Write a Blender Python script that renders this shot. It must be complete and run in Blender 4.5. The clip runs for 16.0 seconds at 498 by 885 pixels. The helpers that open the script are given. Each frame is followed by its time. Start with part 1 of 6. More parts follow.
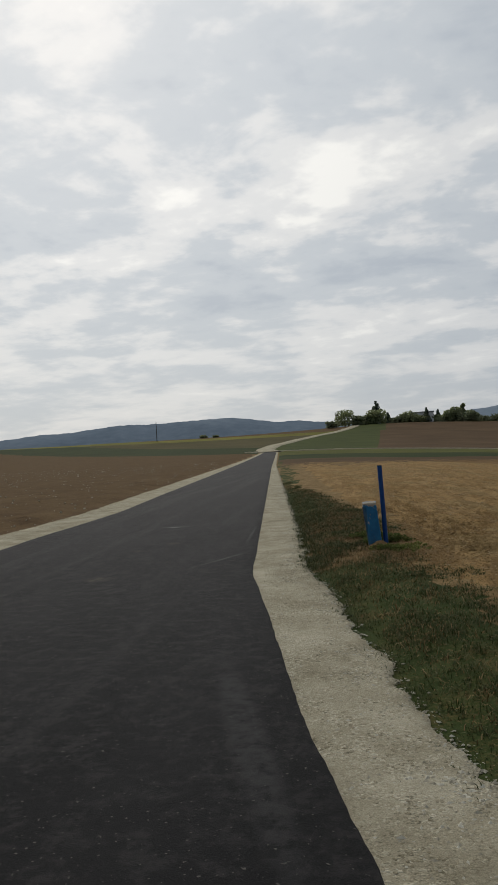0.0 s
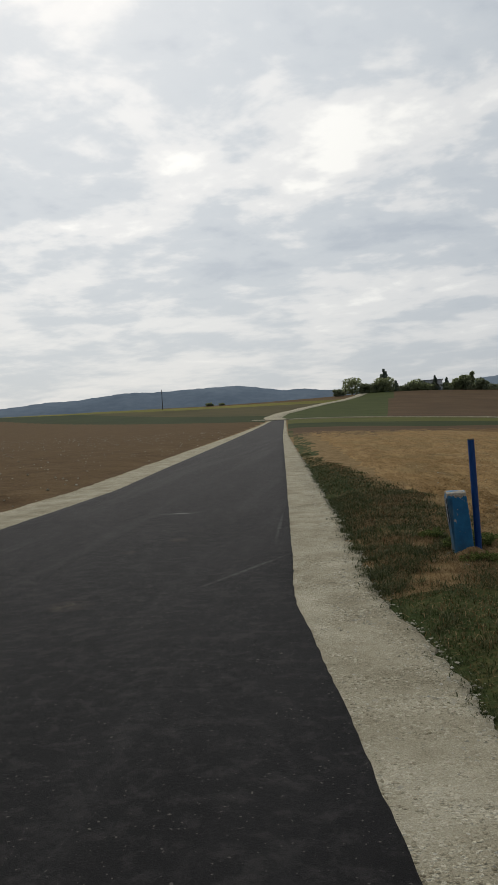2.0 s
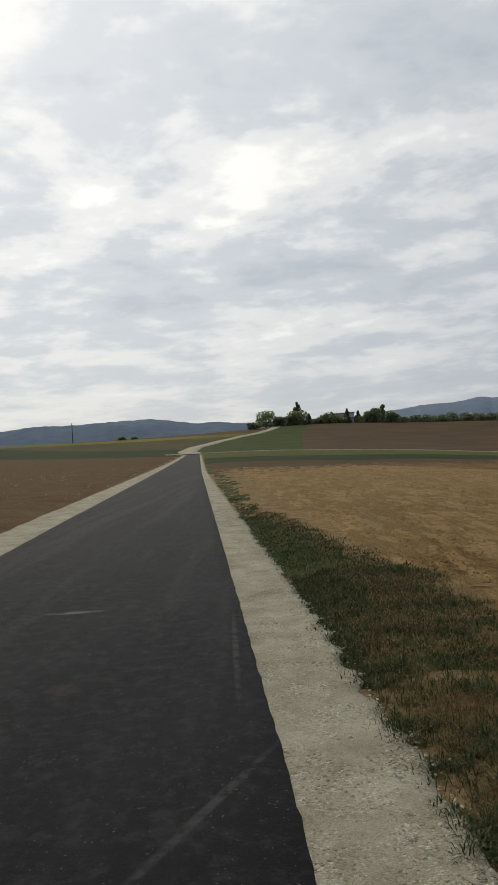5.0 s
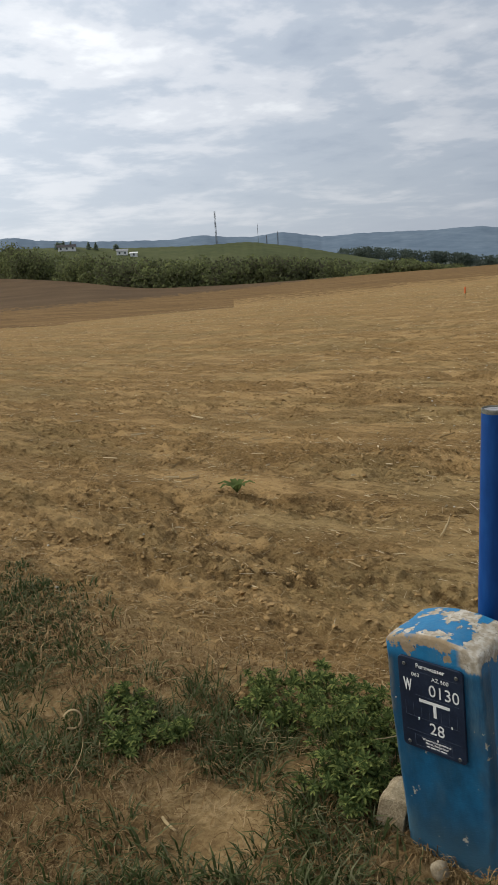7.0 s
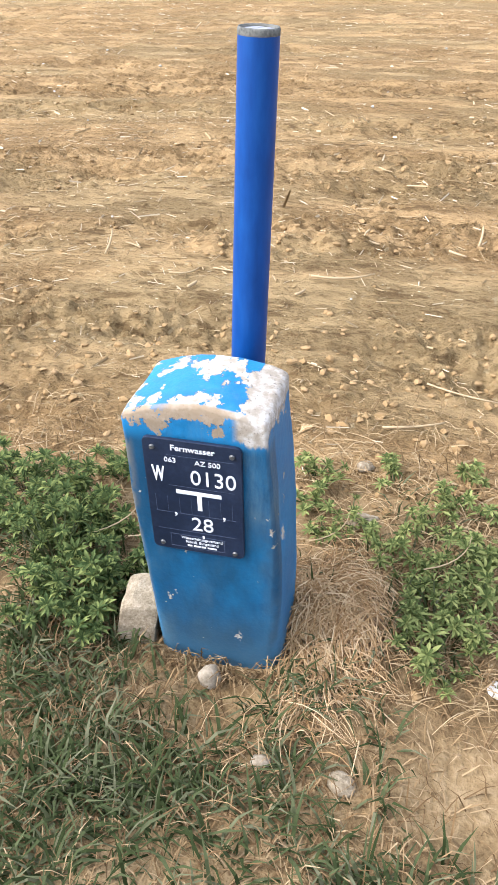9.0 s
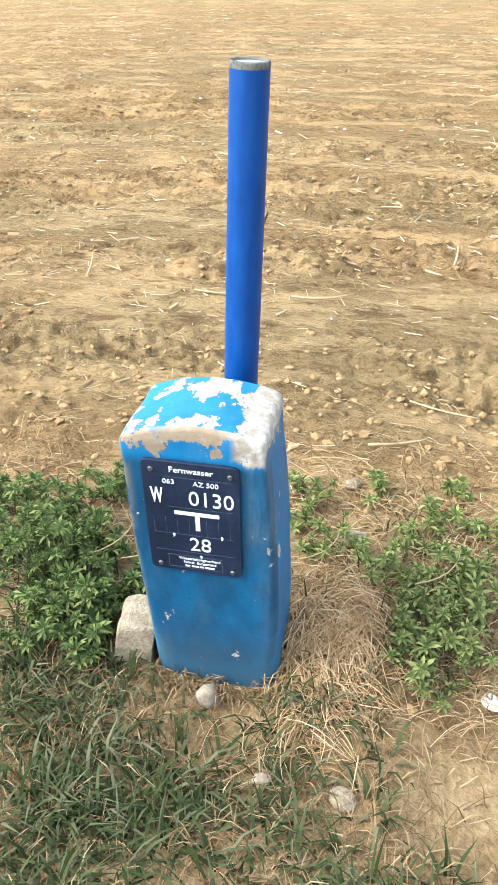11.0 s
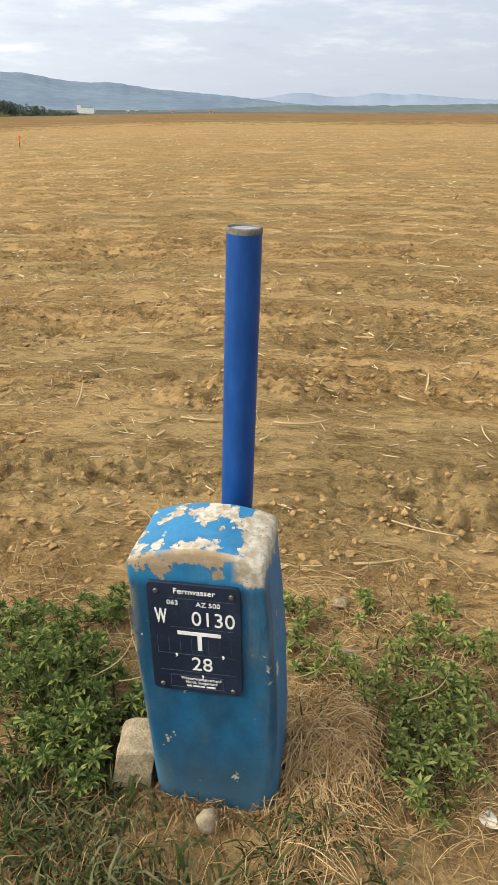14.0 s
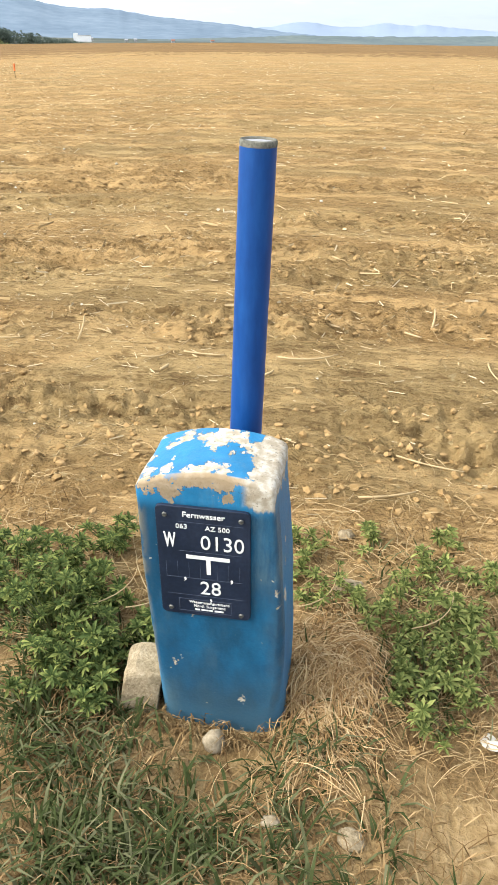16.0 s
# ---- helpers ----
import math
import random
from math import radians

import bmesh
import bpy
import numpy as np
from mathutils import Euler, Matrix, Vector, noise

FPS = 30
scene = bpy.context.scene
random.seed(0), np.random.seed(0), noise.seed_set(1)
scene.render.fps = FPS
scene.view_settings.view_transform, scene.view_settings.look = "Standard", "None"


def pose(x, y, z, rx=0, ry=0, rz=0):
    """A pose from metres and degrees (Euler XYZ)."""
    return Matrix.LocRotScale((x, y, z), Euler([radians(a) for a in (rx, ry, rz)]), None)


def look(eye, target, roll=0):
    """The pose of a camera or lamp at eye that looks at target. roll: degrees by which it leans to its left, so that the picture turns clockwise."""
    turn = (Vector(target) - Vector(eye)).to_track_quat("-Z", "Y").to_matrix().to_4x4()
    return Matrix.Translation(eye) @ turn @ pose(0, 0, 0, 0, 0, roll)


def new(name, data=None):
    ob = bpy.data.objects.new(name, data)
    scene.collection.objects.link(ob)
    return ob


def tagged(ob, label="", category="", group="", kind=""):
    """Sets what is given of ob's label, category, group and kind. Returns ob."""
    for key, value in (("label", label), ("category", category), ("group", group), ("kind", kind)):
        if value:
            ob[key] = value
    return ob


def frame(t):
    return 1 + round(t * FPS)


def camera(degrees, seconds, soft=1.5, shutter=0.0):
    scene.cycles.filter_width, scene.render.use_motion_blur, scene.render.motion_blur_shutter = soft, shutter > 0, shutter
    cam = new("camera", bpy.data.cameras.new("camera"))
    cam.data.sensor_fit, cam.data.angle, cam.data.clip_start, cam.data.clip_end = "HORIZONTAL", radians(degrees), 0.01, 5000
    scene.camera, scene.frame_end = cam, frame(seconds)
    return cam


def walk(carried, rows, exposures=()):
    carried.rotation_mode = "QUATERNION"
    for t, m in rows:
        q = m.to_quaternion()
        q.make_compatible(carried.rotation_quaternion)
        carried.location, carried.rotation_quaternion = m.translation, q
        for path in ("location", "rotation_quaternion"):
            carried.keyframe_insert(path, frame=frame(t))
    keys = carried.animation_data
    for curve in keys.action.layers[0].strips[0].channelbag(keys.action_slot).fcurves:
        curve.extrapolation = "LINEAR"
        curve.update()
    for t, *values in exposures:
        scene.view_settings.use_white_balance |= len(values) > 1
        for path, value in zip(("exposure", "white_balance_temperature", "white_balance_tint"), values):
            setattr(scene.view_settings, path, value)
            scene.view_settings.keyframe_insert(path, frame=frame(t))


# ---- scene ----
cam = camera(35.6, 16.0)
PATH = [
    (0, (-0.206, -9.021, 1.026), (-0.468, -7.039, 1.084), -3.71),
    (0.5, (-0.329, -8.363, 1.040), (-0.659, -6.390, 1.046), -4.43),
    (1, (-0.508, -7.723, 1.068), (-0.823, -5.749, 1.149), -3.73),
    (1.5, (-0.637, -7.114, 1.070), (-0.889, -5.130, 1.039), -3.08),
    (2, (-0.795, -6.454, 1.083), (-1.077, -4.474, 1.060), -3.57),
    (2.5, (-0.887, -5.827, 1.103), (-1.111, -3.839, 1.097), -3.57),
    (3, (-1.051, -5.285, 1.120), (-1.371, -3.311, 1.125), -3.70),
    (3.5, (-1.133, -4.774, 1.174), (-1.278, -2.781, 1.247), -3.89),
    (3.7, (-1.183, -4.636, 1.225), (-1.338, -2.643, 1.280), -4.05),
    (5.8, (-1.666, -1.929, 1.329), (-1.672, 0.071, 1.371), -4.0),
    (6, (-1.733, -1.688, 1.345), (-1.858, 0.308, 1.321), -4.31),
    (6.2, (-1.733, -1.480, 1.356), (-1.637, 0.518, 1.381), -5.12),
    (6.3, (-1.763, -1.285, 1.359), (-1.438, 0.688, 1.332), -3.68),
    (6.4, (-1.757, -1.146, 1.356), (-1.196, 0.773, 1.314), -4.13),
    (6.5, (-1.716, -1.108, 1.369), (-0.917, 0.722, 1.263), -4.29),
    (6.6, (-1.650, -1.019, 1.349), (-0.634, 0.699, 1.231), -4.75),
    (6.7, (-1.589, -0.893, 1.318), (-0.416, 0.718, 1.143), -4.22),
    (6.8, (-1.522, -0.804, 1.282), (-0.227, 0.702, 1.048), -4.18),
    (6.9, (-1.438, -0.712, 1.247), (-0.055, 0.690, 0.899), -3.85),
    (7, (-1.373, -0.660, 1.229), (0.097, 0.625, 0.797), -4.01),
    (7.2, (-1.268, -0.582, 1.215), (0.363, 0.438, 0.668), -2.37),
    (7.4, (-1.210, -0.479, 1.189), (0.541, 0.237, 0.539), -0.42),
    (7.5, (-1.179, -0.445, 1.183), (0.601, 0.165, 0.504), 0.2),
    (7.6, (-1.16, -0.418, 1.172), (0.614, 0.134, 0.431), 0.7),
    (8, (-1.06, -0.351, 1.111), (0.675, 0.162, 0.26), -1.5),
    (8.5, (-0.965, -0.284, 1.038), (0.684, 0.14, -0.012), 0.6),
    (8.7, (-0.943, -0.273, 1.033), (0.679, 0.118, -0.071), 0.5),
    (10.8, (-0.961, -0.248, 1.04), (0.685, 0.059, -0.053), 0.5),
    (11, (-0.964, -0.241, 1.045), (0.694, 0.079, -0.027), 0.4),
    (11.5, (-1.001, -0.233, 1.071), (0.717, 0.117, 0.11), 0.8),
    (12, (-1.018, -0.233, 1.074), (0.698, 0.131, 0.112), -0.8),
    (12.5, (-1.032, -0.236, 1.084), (0.729, 0.043, 0.178), 1.6),
    (13, (-1.037, -0.231, 1.082), (0.743, 0.03, 0.209), 1.3),
    (13.5, (-1.042, -0.229, 1.09), (0.764, 0.071, 0.285), 0.6),
    (14, (-1.039, -0.224, 1.089), (0.772, 0.065, 0.292), 0.3),
    (14.5, (-1.032, -0.213, 1.064), (0.727, 0.092, 0.162), 0.6),
    (15, (-1.024, -0.206, 1.053), (0.706, 0.124, 0.105), 0.5),
    (15.5, (-1.031, -0.208, 1.055), (0.704, 0.094, 0.107), 0.7),
    (16, (-1.036, -0.206, 1.056), (0.713, 0.068, 0.126), 1.0),
]
EXPOSURES = [(0, -0.1, 6500, 10), (0.6, -0.13, 6500, 10), (1.0, -0.19, 6500, 10), (1.5, -0.12, 6500, 10), (2.0, 0, 6500, 10), (3.7, 0.05, 6500, 10), (6.2, 0.05, 6500, 10), (6.6, 0.25, 6500, 10), (7.0, 0.75, 6500, 10), (7.4, 0.95, 6500, 10), (7.7, 1.2, 6650, 10), (8.0, 1.65, 6850, 11), (8.25, 1.85, 6400, 13), (8.5, 2.1, 5950, 17), (8.7, 2.25, 5700, 19), (10.8, 2.65, 5550, 12), (11.1, 2.46, 5700, 11), (11.5, 2.15, 6450, 10), (12.0, 2.17, 5700, 15), (12.5, 2.0, 6600, 10), (13.0, 1.76, 6800, 10), (13.4, 1.6, 6900, 10), (14.2, 1.76, 6900, 10), (14.5, 1.9, 6650, 10), (15.0, 2.1, 6700, 10), (15.5, 2.25, 6050, 10), (16.0, 2.25, 6450, 10)]
walk(cam, [(t, look(eye, target, roll)) for t, eye, target, roll in PATH], exposures=EXPOSURES)

# ---- the lie of the land: heights over the plan ----
AZ = (-180, -120, -60, -25, -7, 0, 5, 10, 16, 21, 25, 33, 40, 48, 56, 66, 70, 78, 97, 130, 180)
AZ_RISE = (-180, -120, -60, -25, -18, -12, -7, -2.7, 0, 2.5, 5, 7.5, 10, 13.7, 17, 21, 25, 30, 33, 36, 38.4, 40, 42, 48, 54, 60, 66, 70, 78, 88, 97, 130, 180)
RISE = (-1.0, 0.5, 2.2, 2.25, 2.28, 2.25, 2.28, 2.36, 2.43, 2.46, 2.37, 2.22, 2.02, 1.84, 1.64, 1.43, 1.18, 0.83, 0.6, 0.26, -0.12, -0.42, -0.74, -0.9, -0.9, -0.8, -0.74, -0.65, -0.5, -0.45, -0.4, -0.6, -1.0)
SLOPE = (-.0215, -.005, .02, .025, .0225, .018, .011, .005, -.008, -.015, -.02, -.025, -.025, -.022, -.017, -.01, -.008, -.004, -.003, -.012, -.0215)
CREST = (300, 300, 300, 300, 310, 330, 330, 330, 330, 330, 300, 240, 190, 180, 175, 170, 165, 160, 160, 250, 300)


def smooth_table(values, at=AZ, spread=2.0):
    fine = np.arange(-180, 180.01, 0.5)
    v = np.interp(fine, at, values)
    k = np.exp(-0.5 * (np.arange(-12, 13) * 0.5 / spread) ** 2)
    pad = np.concatenate([v[-13:-1], v, v[1:13]])
    return fine, np.convolve(pad, k / k.sum(), "valid")


T_RISE, T_SLOPE, T_CREST = smooth_table(RISE, AZ_RISE, 1.0), smooth_table(SLOPE), smooth_table(CREST)


def step(a, b, x):
    u = np.clip((x - a) / (b - a), 0, 1)
    return u * u * (3 - 2 * u)


def edge_right(y):
    near = np.clip(-y - 0.6, 0, 10)
    return -1.392 - 0.088 * y - 0.0103 * np.clip(y, 0, 40) - 0.005 * np.clip(y - 40, 0, 100) + 0.05 * np.clip(-5.4 - y, 0, 4) + (0.095 * near - 0.03 * step(0, 1.5, near)) * step(0, 1.5, near)


def edge_left(y):
    return np.where(y > 8, -4.78 - 0.083 * y, -5.444 + (8 - y) * 0.01)


def hill(x, y):
    """Height of the broad land, without the road's bed."""
    r, az = np.hypot(x, y), np.degrees(np.arctan2(x, y))
    sl, rc = np.interp(az, *T_SLOPE), np.interp(az, *T_CREST)
    zb = 1.1 + rc * np.tan(np.radians(np.interp(az, *T_RISE)))
    inner = sl * r + (zb - sl * rc) * (np.minimum(r, rc) / rc) ** 3
    outer = np.maximum(zb - 0.055 * (r - rc), -14.0 + 0 * r)
    return np.where(r < rc, inner, outer)


def land(x, y):
    """Height of the ground: the broad land with the shallow bed of the road pressed into it."""
    x, y = np.asarray(x, float), np.asarray(y, float)
    right, left = x - edge_right(y), edge_left(y) - x
    bed = (1 - step(0.58, 1.05, right)) * (1 - step(1.1, 1.9, left)) * (1 - step(118, 130, y))
    return hill(x, y) - 0.085 * bed

# ---- light: an overcast sky with a bright patch behind the cloud ----
SUN_AZ, SUN_EL = radians(-22), radians(38)
world = bpy.data.worlds.new("sky")
scene.world = world
world.use_nodes = True
wn, wl = world.node_tree.nodes, world.node_tree.links
wn.clear()


def wnode(kind, **props):
    n = wn.new(kind)
    for k, v in props.items():
        if k == "op":
            n.operation = v
        elif k == "blend":
            n.blend_type, n.data_type = v, "RGBA"
    return n


def wmath(op, a, b=None, clamp=False):
    n = wnode("ShaderNodeMath", op=op)
    n.use_clamp = clamp
    for i, v in enumerate((a, b)):
        if v is None:
            continue
        if isinstance(v, (int, float)):
            n.inputs[i].default_value = v
        else:
            wl.new(v, n.inputs[i])
    return n.outputs[0]


w_out, w_bg, w_tc = wnode("ShaderNodeOutputWorld"), wnode("ShaderNodeBackground"), wnode("ShaderNodeTexCoord")
w_sep = wnode("ShaderNodeSeparateXYZ")
wl.new(w_tc.outputs["Generated"], w_sep.inputs[0])
up = wmath("MAXIMUM", w_sep.outputs[2], 0.0)
lift = wmath("ADD", up, 0.13)
w_flat = wnode("ShaderNodeCombineXYZ")
wl.new(wmath("DIVIDE", w_sep.outputs[0], lift), w_flat.inputs[0])
wl.new(wmath("DIVIDE", w_sep.outputs[1], lift), w_flat.inputs[1])


def cloud(scale, detail, rough, seed, distortion=0.3):
    m, n = wnode("ShaderNodeMapping"), wnode("ShaderNodeTexNoise")
    m.inputs["Location"].default_value = (seed, seed * 0.7, 0)
    m.inputs["Rotation"].default_value = (0, 0, radians(20))
    m.inputs["Scale"].default_value = (0.9, 0.9, 1)
    n.inputs["Scale"].default_value, n.inputs["Detail"].default_value = scale, detail
    n.inputs["Roughness"].default_value, n.inputs["Distortion"].default_value = rough, distortion
    wl.new(w_flat.outputs[0], m.inputs[0])
    wl.new(m.outputs[0], n.inputs["Vector"])
    return n.outputs[0]


def ramp(fac, *stops):
    r = wnode("ShaderNodeValToRGB")
    r.color_ramp.interpolation = "EASE"
    while len(r.color_ramp.elements) < len(stops):
        r.color_ramp.elements.new(0.5)
    for e, (p, c) in zip(r.color_ramp.elements, stops):
        e.position, e.color = p, (*c, 1)
    wl.new(fac, r.inputs[0])
    return r.outputs[0]


sky = wnode("ShaderNodeTexSky")
sky.sky_type, sky.sun_disc = "NISHITA", False
sky.sun_elevation, sky.sun_rotation, sky.air_density, sky.dust_density = SUN_EL, SUN_AZ, 1.0, 2.0
thick = wmath("ADD", wmath("MULTIPLY", cloud(1.6, 5, 0.52, 5.3, 0.25), 0.60), wmath("MULTIPLY", cloud(4.2, 5, 0.55, 7.7, 0.3), 0.28))
thick = wmath("ADD", thick, wmath("MULTIPLY", cloud(11.0, 5, 0.55, 2.9, 0.0), 0.12))
# brighter towards the hidden sun
w_dot = wnode("ShaderNodeVectorMath", op="DOT_PRODUCT")
wl.new(w_tc.outputs["Generated"], w_dot.inputs[0])
w_dot.inputs[1].default_value = (math.sin(SUN_AZ) * math.cos(SUN_EL), math.cos(SUN_AZ) * math.cos(SUN_EL), math.sin(SUN_EL))
near_sun = wmath("POWER", wmath("MAXIMUM", wmath("ADD", wmath("MULTIPLY", w_dot.outputs["Value"], 0.5), 0.5), 0.0), 3.0)
calm = wnode("ShaderNodeMapRange")
wl.new(up, calm.inputs[0])
for i, v in enumerate((0.03, 0.26, 0.3, 1.2)):
    calm.inputs[i + 1].default_value = v
thick = wmath("ADD", wmath("MULTIPLY", wmath("SUBTRACT", thick, 0.485), calm.outputs[0]), 0.478)
# thicker low down, most of all away from the sun
low = wmath("SUBTRACT", 1.0, wmath("MULTIPLY", up, 4.5), True)
thick = wmath("ADD", thick, wmath("MULTIPLY", low, wmath("SUBTRACT", 0.075, wmath("MULTIPLY", near_sun, 0.07))))
base = ramp(thick, (0.37, (1.04, 1.03, 1.0)), (0.455, (0.83, 0.837, 0.845)), (0.54, (0.625, 0.668, 0.715)), (0.65, (0.52, 0.57, 0.635)))
gain = wmath("ADD", wmath("MULTIPLY", near_sun, 0.78), 0.305)
w_scale = wnode("ShaderNodeVectorMath", op="SCALE")
# cooler away from the sun, creamier round it
w_tone = ramp(near_sun, (0.0, (0.90, 0.96, 1.10)), (0.25, (0.94, 0.98, 1.05)), (0.85, (1.0, 1.0, 0.98)))
w_tint = wnode("ShaderNodeVectorMath", op="MULTIPLY")
wl.new(base, w_tint.inputs[0])
wl.new(w_tone, w_tint.inputs[1])
wl.new(w_tint.outputs[0], w_scale.inputs[0])
wl.new(gain, w_scale.inputs["Scale"])
w_blue = wnode("ShaderNodeVectorMath", op="SCALE")
wl.new(sky.outputs[0], w_blue.inputs[0])
w_blue.inputs["Scale"].default_value = 0.07
w_mix = wnode("ShaderNodeMix", blend="MIX")
w_mix.inputs[0].default_value = 0.9
wl.new(w_blue.outputs[0], w_mix.inputs[6])
wl.new(w_scale.outputs[0], w_mix.inputs[7])
wl.new(w_mix.outputs[2], w_bg.inputs[0])
w_bg.inputs[1].default_value = 1.0
wl.new(w_bg.outputs[0], w_out.inputs[0])

lamp = bpy.data.lights.new("sun", "SUN")
lamp.energy, lamp.angle, lamp.color = 1.2, radians(28), (1.0, 0.95, 0.87)
sun = new("sun", lamp)
sun.matrix_world = look((30 * math.sin(SUN_AZ), 30 * math.cos(SUN_AZ), 30 * math.tan(SUN_EL)), (0, 0, 0))


# ---- materials ----
def material(name):
    m = bpy.data.materials.new(name)
    m.use_nodes = True
    return m, m.node_tree.nodes, m.node_tree.links, m.node_tree.nodes["Principled BSDF"]


def surface(name, tones, scale=4.0, fine=60.0, rough=0.9, bump=0.4, depth=0.01, metal=0.0, spread=(0.35, 0.65), stretch=(1, 1, 1), vary=0.0, fine_mix=0.45, spec=0.03, speck=0.0, speck_scale=90.0, even=False):
    """A surface of two or three tones over a broad and a fine grain, with relief of the fine grain."""
    m, n, l, b = material(name)
    tc, mp = n.new("ShaderNodeTexCoord"), n.new("ShaderNodeMapping")
    mp.inputs["Scale"].default_value = stretch
    l.new(tc.outputs["Object"], mp.inputs[0])
    broad, grain = n.new("ShaderNodeTexNoise"), n.new("ShaderNodeTexNoise")
    for t, s, d in ((broad, scale, 6), (grain, fine, 5)):
        t.inputs["Scale"].default_value, t.inputs["Detail"].default_value, t.inputs["Roughness"].default_value = s, d, 0.6
        l.new(tc.outputs["Object"] if even and t == grain else mp.outputs[0], t.inputs["Vector"])
    mix = n.new("ShaderNodeMix")
    mix.inputs[0].default_value = fine_mix
    l.new(broad.outputs[0], mix.inputs[2])
    l.new(grain.outputs[0], mix.inputs[3])
    fac = mix.outputs[0]
    height = grain.outputs[0]
    if speck:
        dots, add, both = n.new("ShaderNodeTexNoise"), n.new("ShaderNodeMath"), n.new("ShaderNodeMath")
        dots.inputs["Scale"].default_value, dots.inputs["Detail"].default_value, dots.inputs["Roughness"].default_value = speck_scale, 4, 0.65
        l.new(tc.outputs["Object"], dots.inputs["Vector"])
        add.operation = "MULTIPLY_ADD"
        add.inputs[1].default_value = speck
        l.new(dots.outputs[0], add.inputs[0])
        both.operation = "ADD"
        both.inputs[1].default_value = -speck / 2
        l.new(fac, both.inputs[0])
        l.new(both.outputs[0], add.inputs[2])
        fac = height = add.outputs[0]
    if vary:
        info, add, off = n.new("ShaderNodeObjectInfo"), n.new("ShaderNodeMath"), n.new("ShaderNodeMath")
        off.operation = "MULTIPLY_ADD"
        off.inputs[1].default_value, off.inputs[2].default_value = vary, -vary / 2
        l.new(info.outputs["Random"], off.inputs[0])
        l.new(fac, add.inputs[0])
        l.new(off.outputs[0], add.inputs[1])
        fac = add.outputs[0]
    r = n.new("ShaderNodeValToRGB")
    while len(r.color_ramp.elements) < len(tones):
        r.color_ramp.elements.new(0.5)
    for i, (e, c) in enumerate(zip(r.color_ramp.elements, tones)):
        e.position, e.color = spread[0] + (spread[1] - spread[0]) * i / max(1, len(tones) - 1), (*c, 1)
    l.new(fac, r.inputs[0])
    l.new(r.outputs[0], b.inputs["Base Color"])
    b.inputs["Roughness"].default_value, b.inputs["Metallic"].default_value = rough, metal
    b.inputs["Specular IOR Level"].default_value = spec
    if bump:
        bp = n.new("ShaderNodeBump")
        bp.inputs["Strength"].default_value, bp.inputs["Distance"].default_value = bump, depth
        l.new(height, bp.inputs["Height"])
        l.new(bp.outputs[0], b.inputs["Normal"])
    return m


def islands(name, tones, rough=0.8, spread=(0.0, 1.0), spec=0.12, grain=0.0, through_light=0.0):
    """Each loose piece of a mesh takes a tone of its own."""
    m, n, l, b = material(name)
    g, r = n.new("ShaderNodeNewGeometry"), n.new("ShaderNodeValToRGB")
    while len(r.color_ramp.elements) < len(tones):
        r.color_ramp.elements.new(0.5)
    for i, (e, c) in enumerate(zip(r.color_ramp.elements, tones)):
        e.position, e.color = spread[0] + (spread[1] - spread[0]) * i / max(1, len(tones) - 1), (*c, 1)
    fac = g.outputs["Random Per Island"]
    if grain:
        tc, t, mx = n.new("ShaderNodeTexCoord"), n.new("ShaderNodeTexNoise"), n.new("ShaderNodeMix")
        t.inputs["Scale"].default_value, mx.inputs[0].default_value = grain, 0.55
        l.new(tc.outputs["Object"], t.inputs["Vector"])
        l.new(fac, mx.inputs[2])
        l.new(t.outputs[0], mx.inputs[3])
        fac = mx.outputs[0]
    l.new(fac, r.inputs[0])
    l.new(r.outputs[0], b.inputs["Base Color"])
    b.inputs["Roughness"].default_value, b.inputs["Specular IOR Level"].default_value = rough, spec
    if through_light:
        thin, mx = n.new("ShaderNodeBsdfTranslucent"), n.new("ShaderNodeMixShader")
        mx.inputs[0].default_value = through_light
        l.new(r.outputs[0], thin.inputs[0])
        l.new(b.outputs[0], mx.inputs[1])
        l.new(thin.outputs[0], mx.inputs[2])
        l.new(mx.outputs[0], n["Material Output"].inputs[0])
    return m


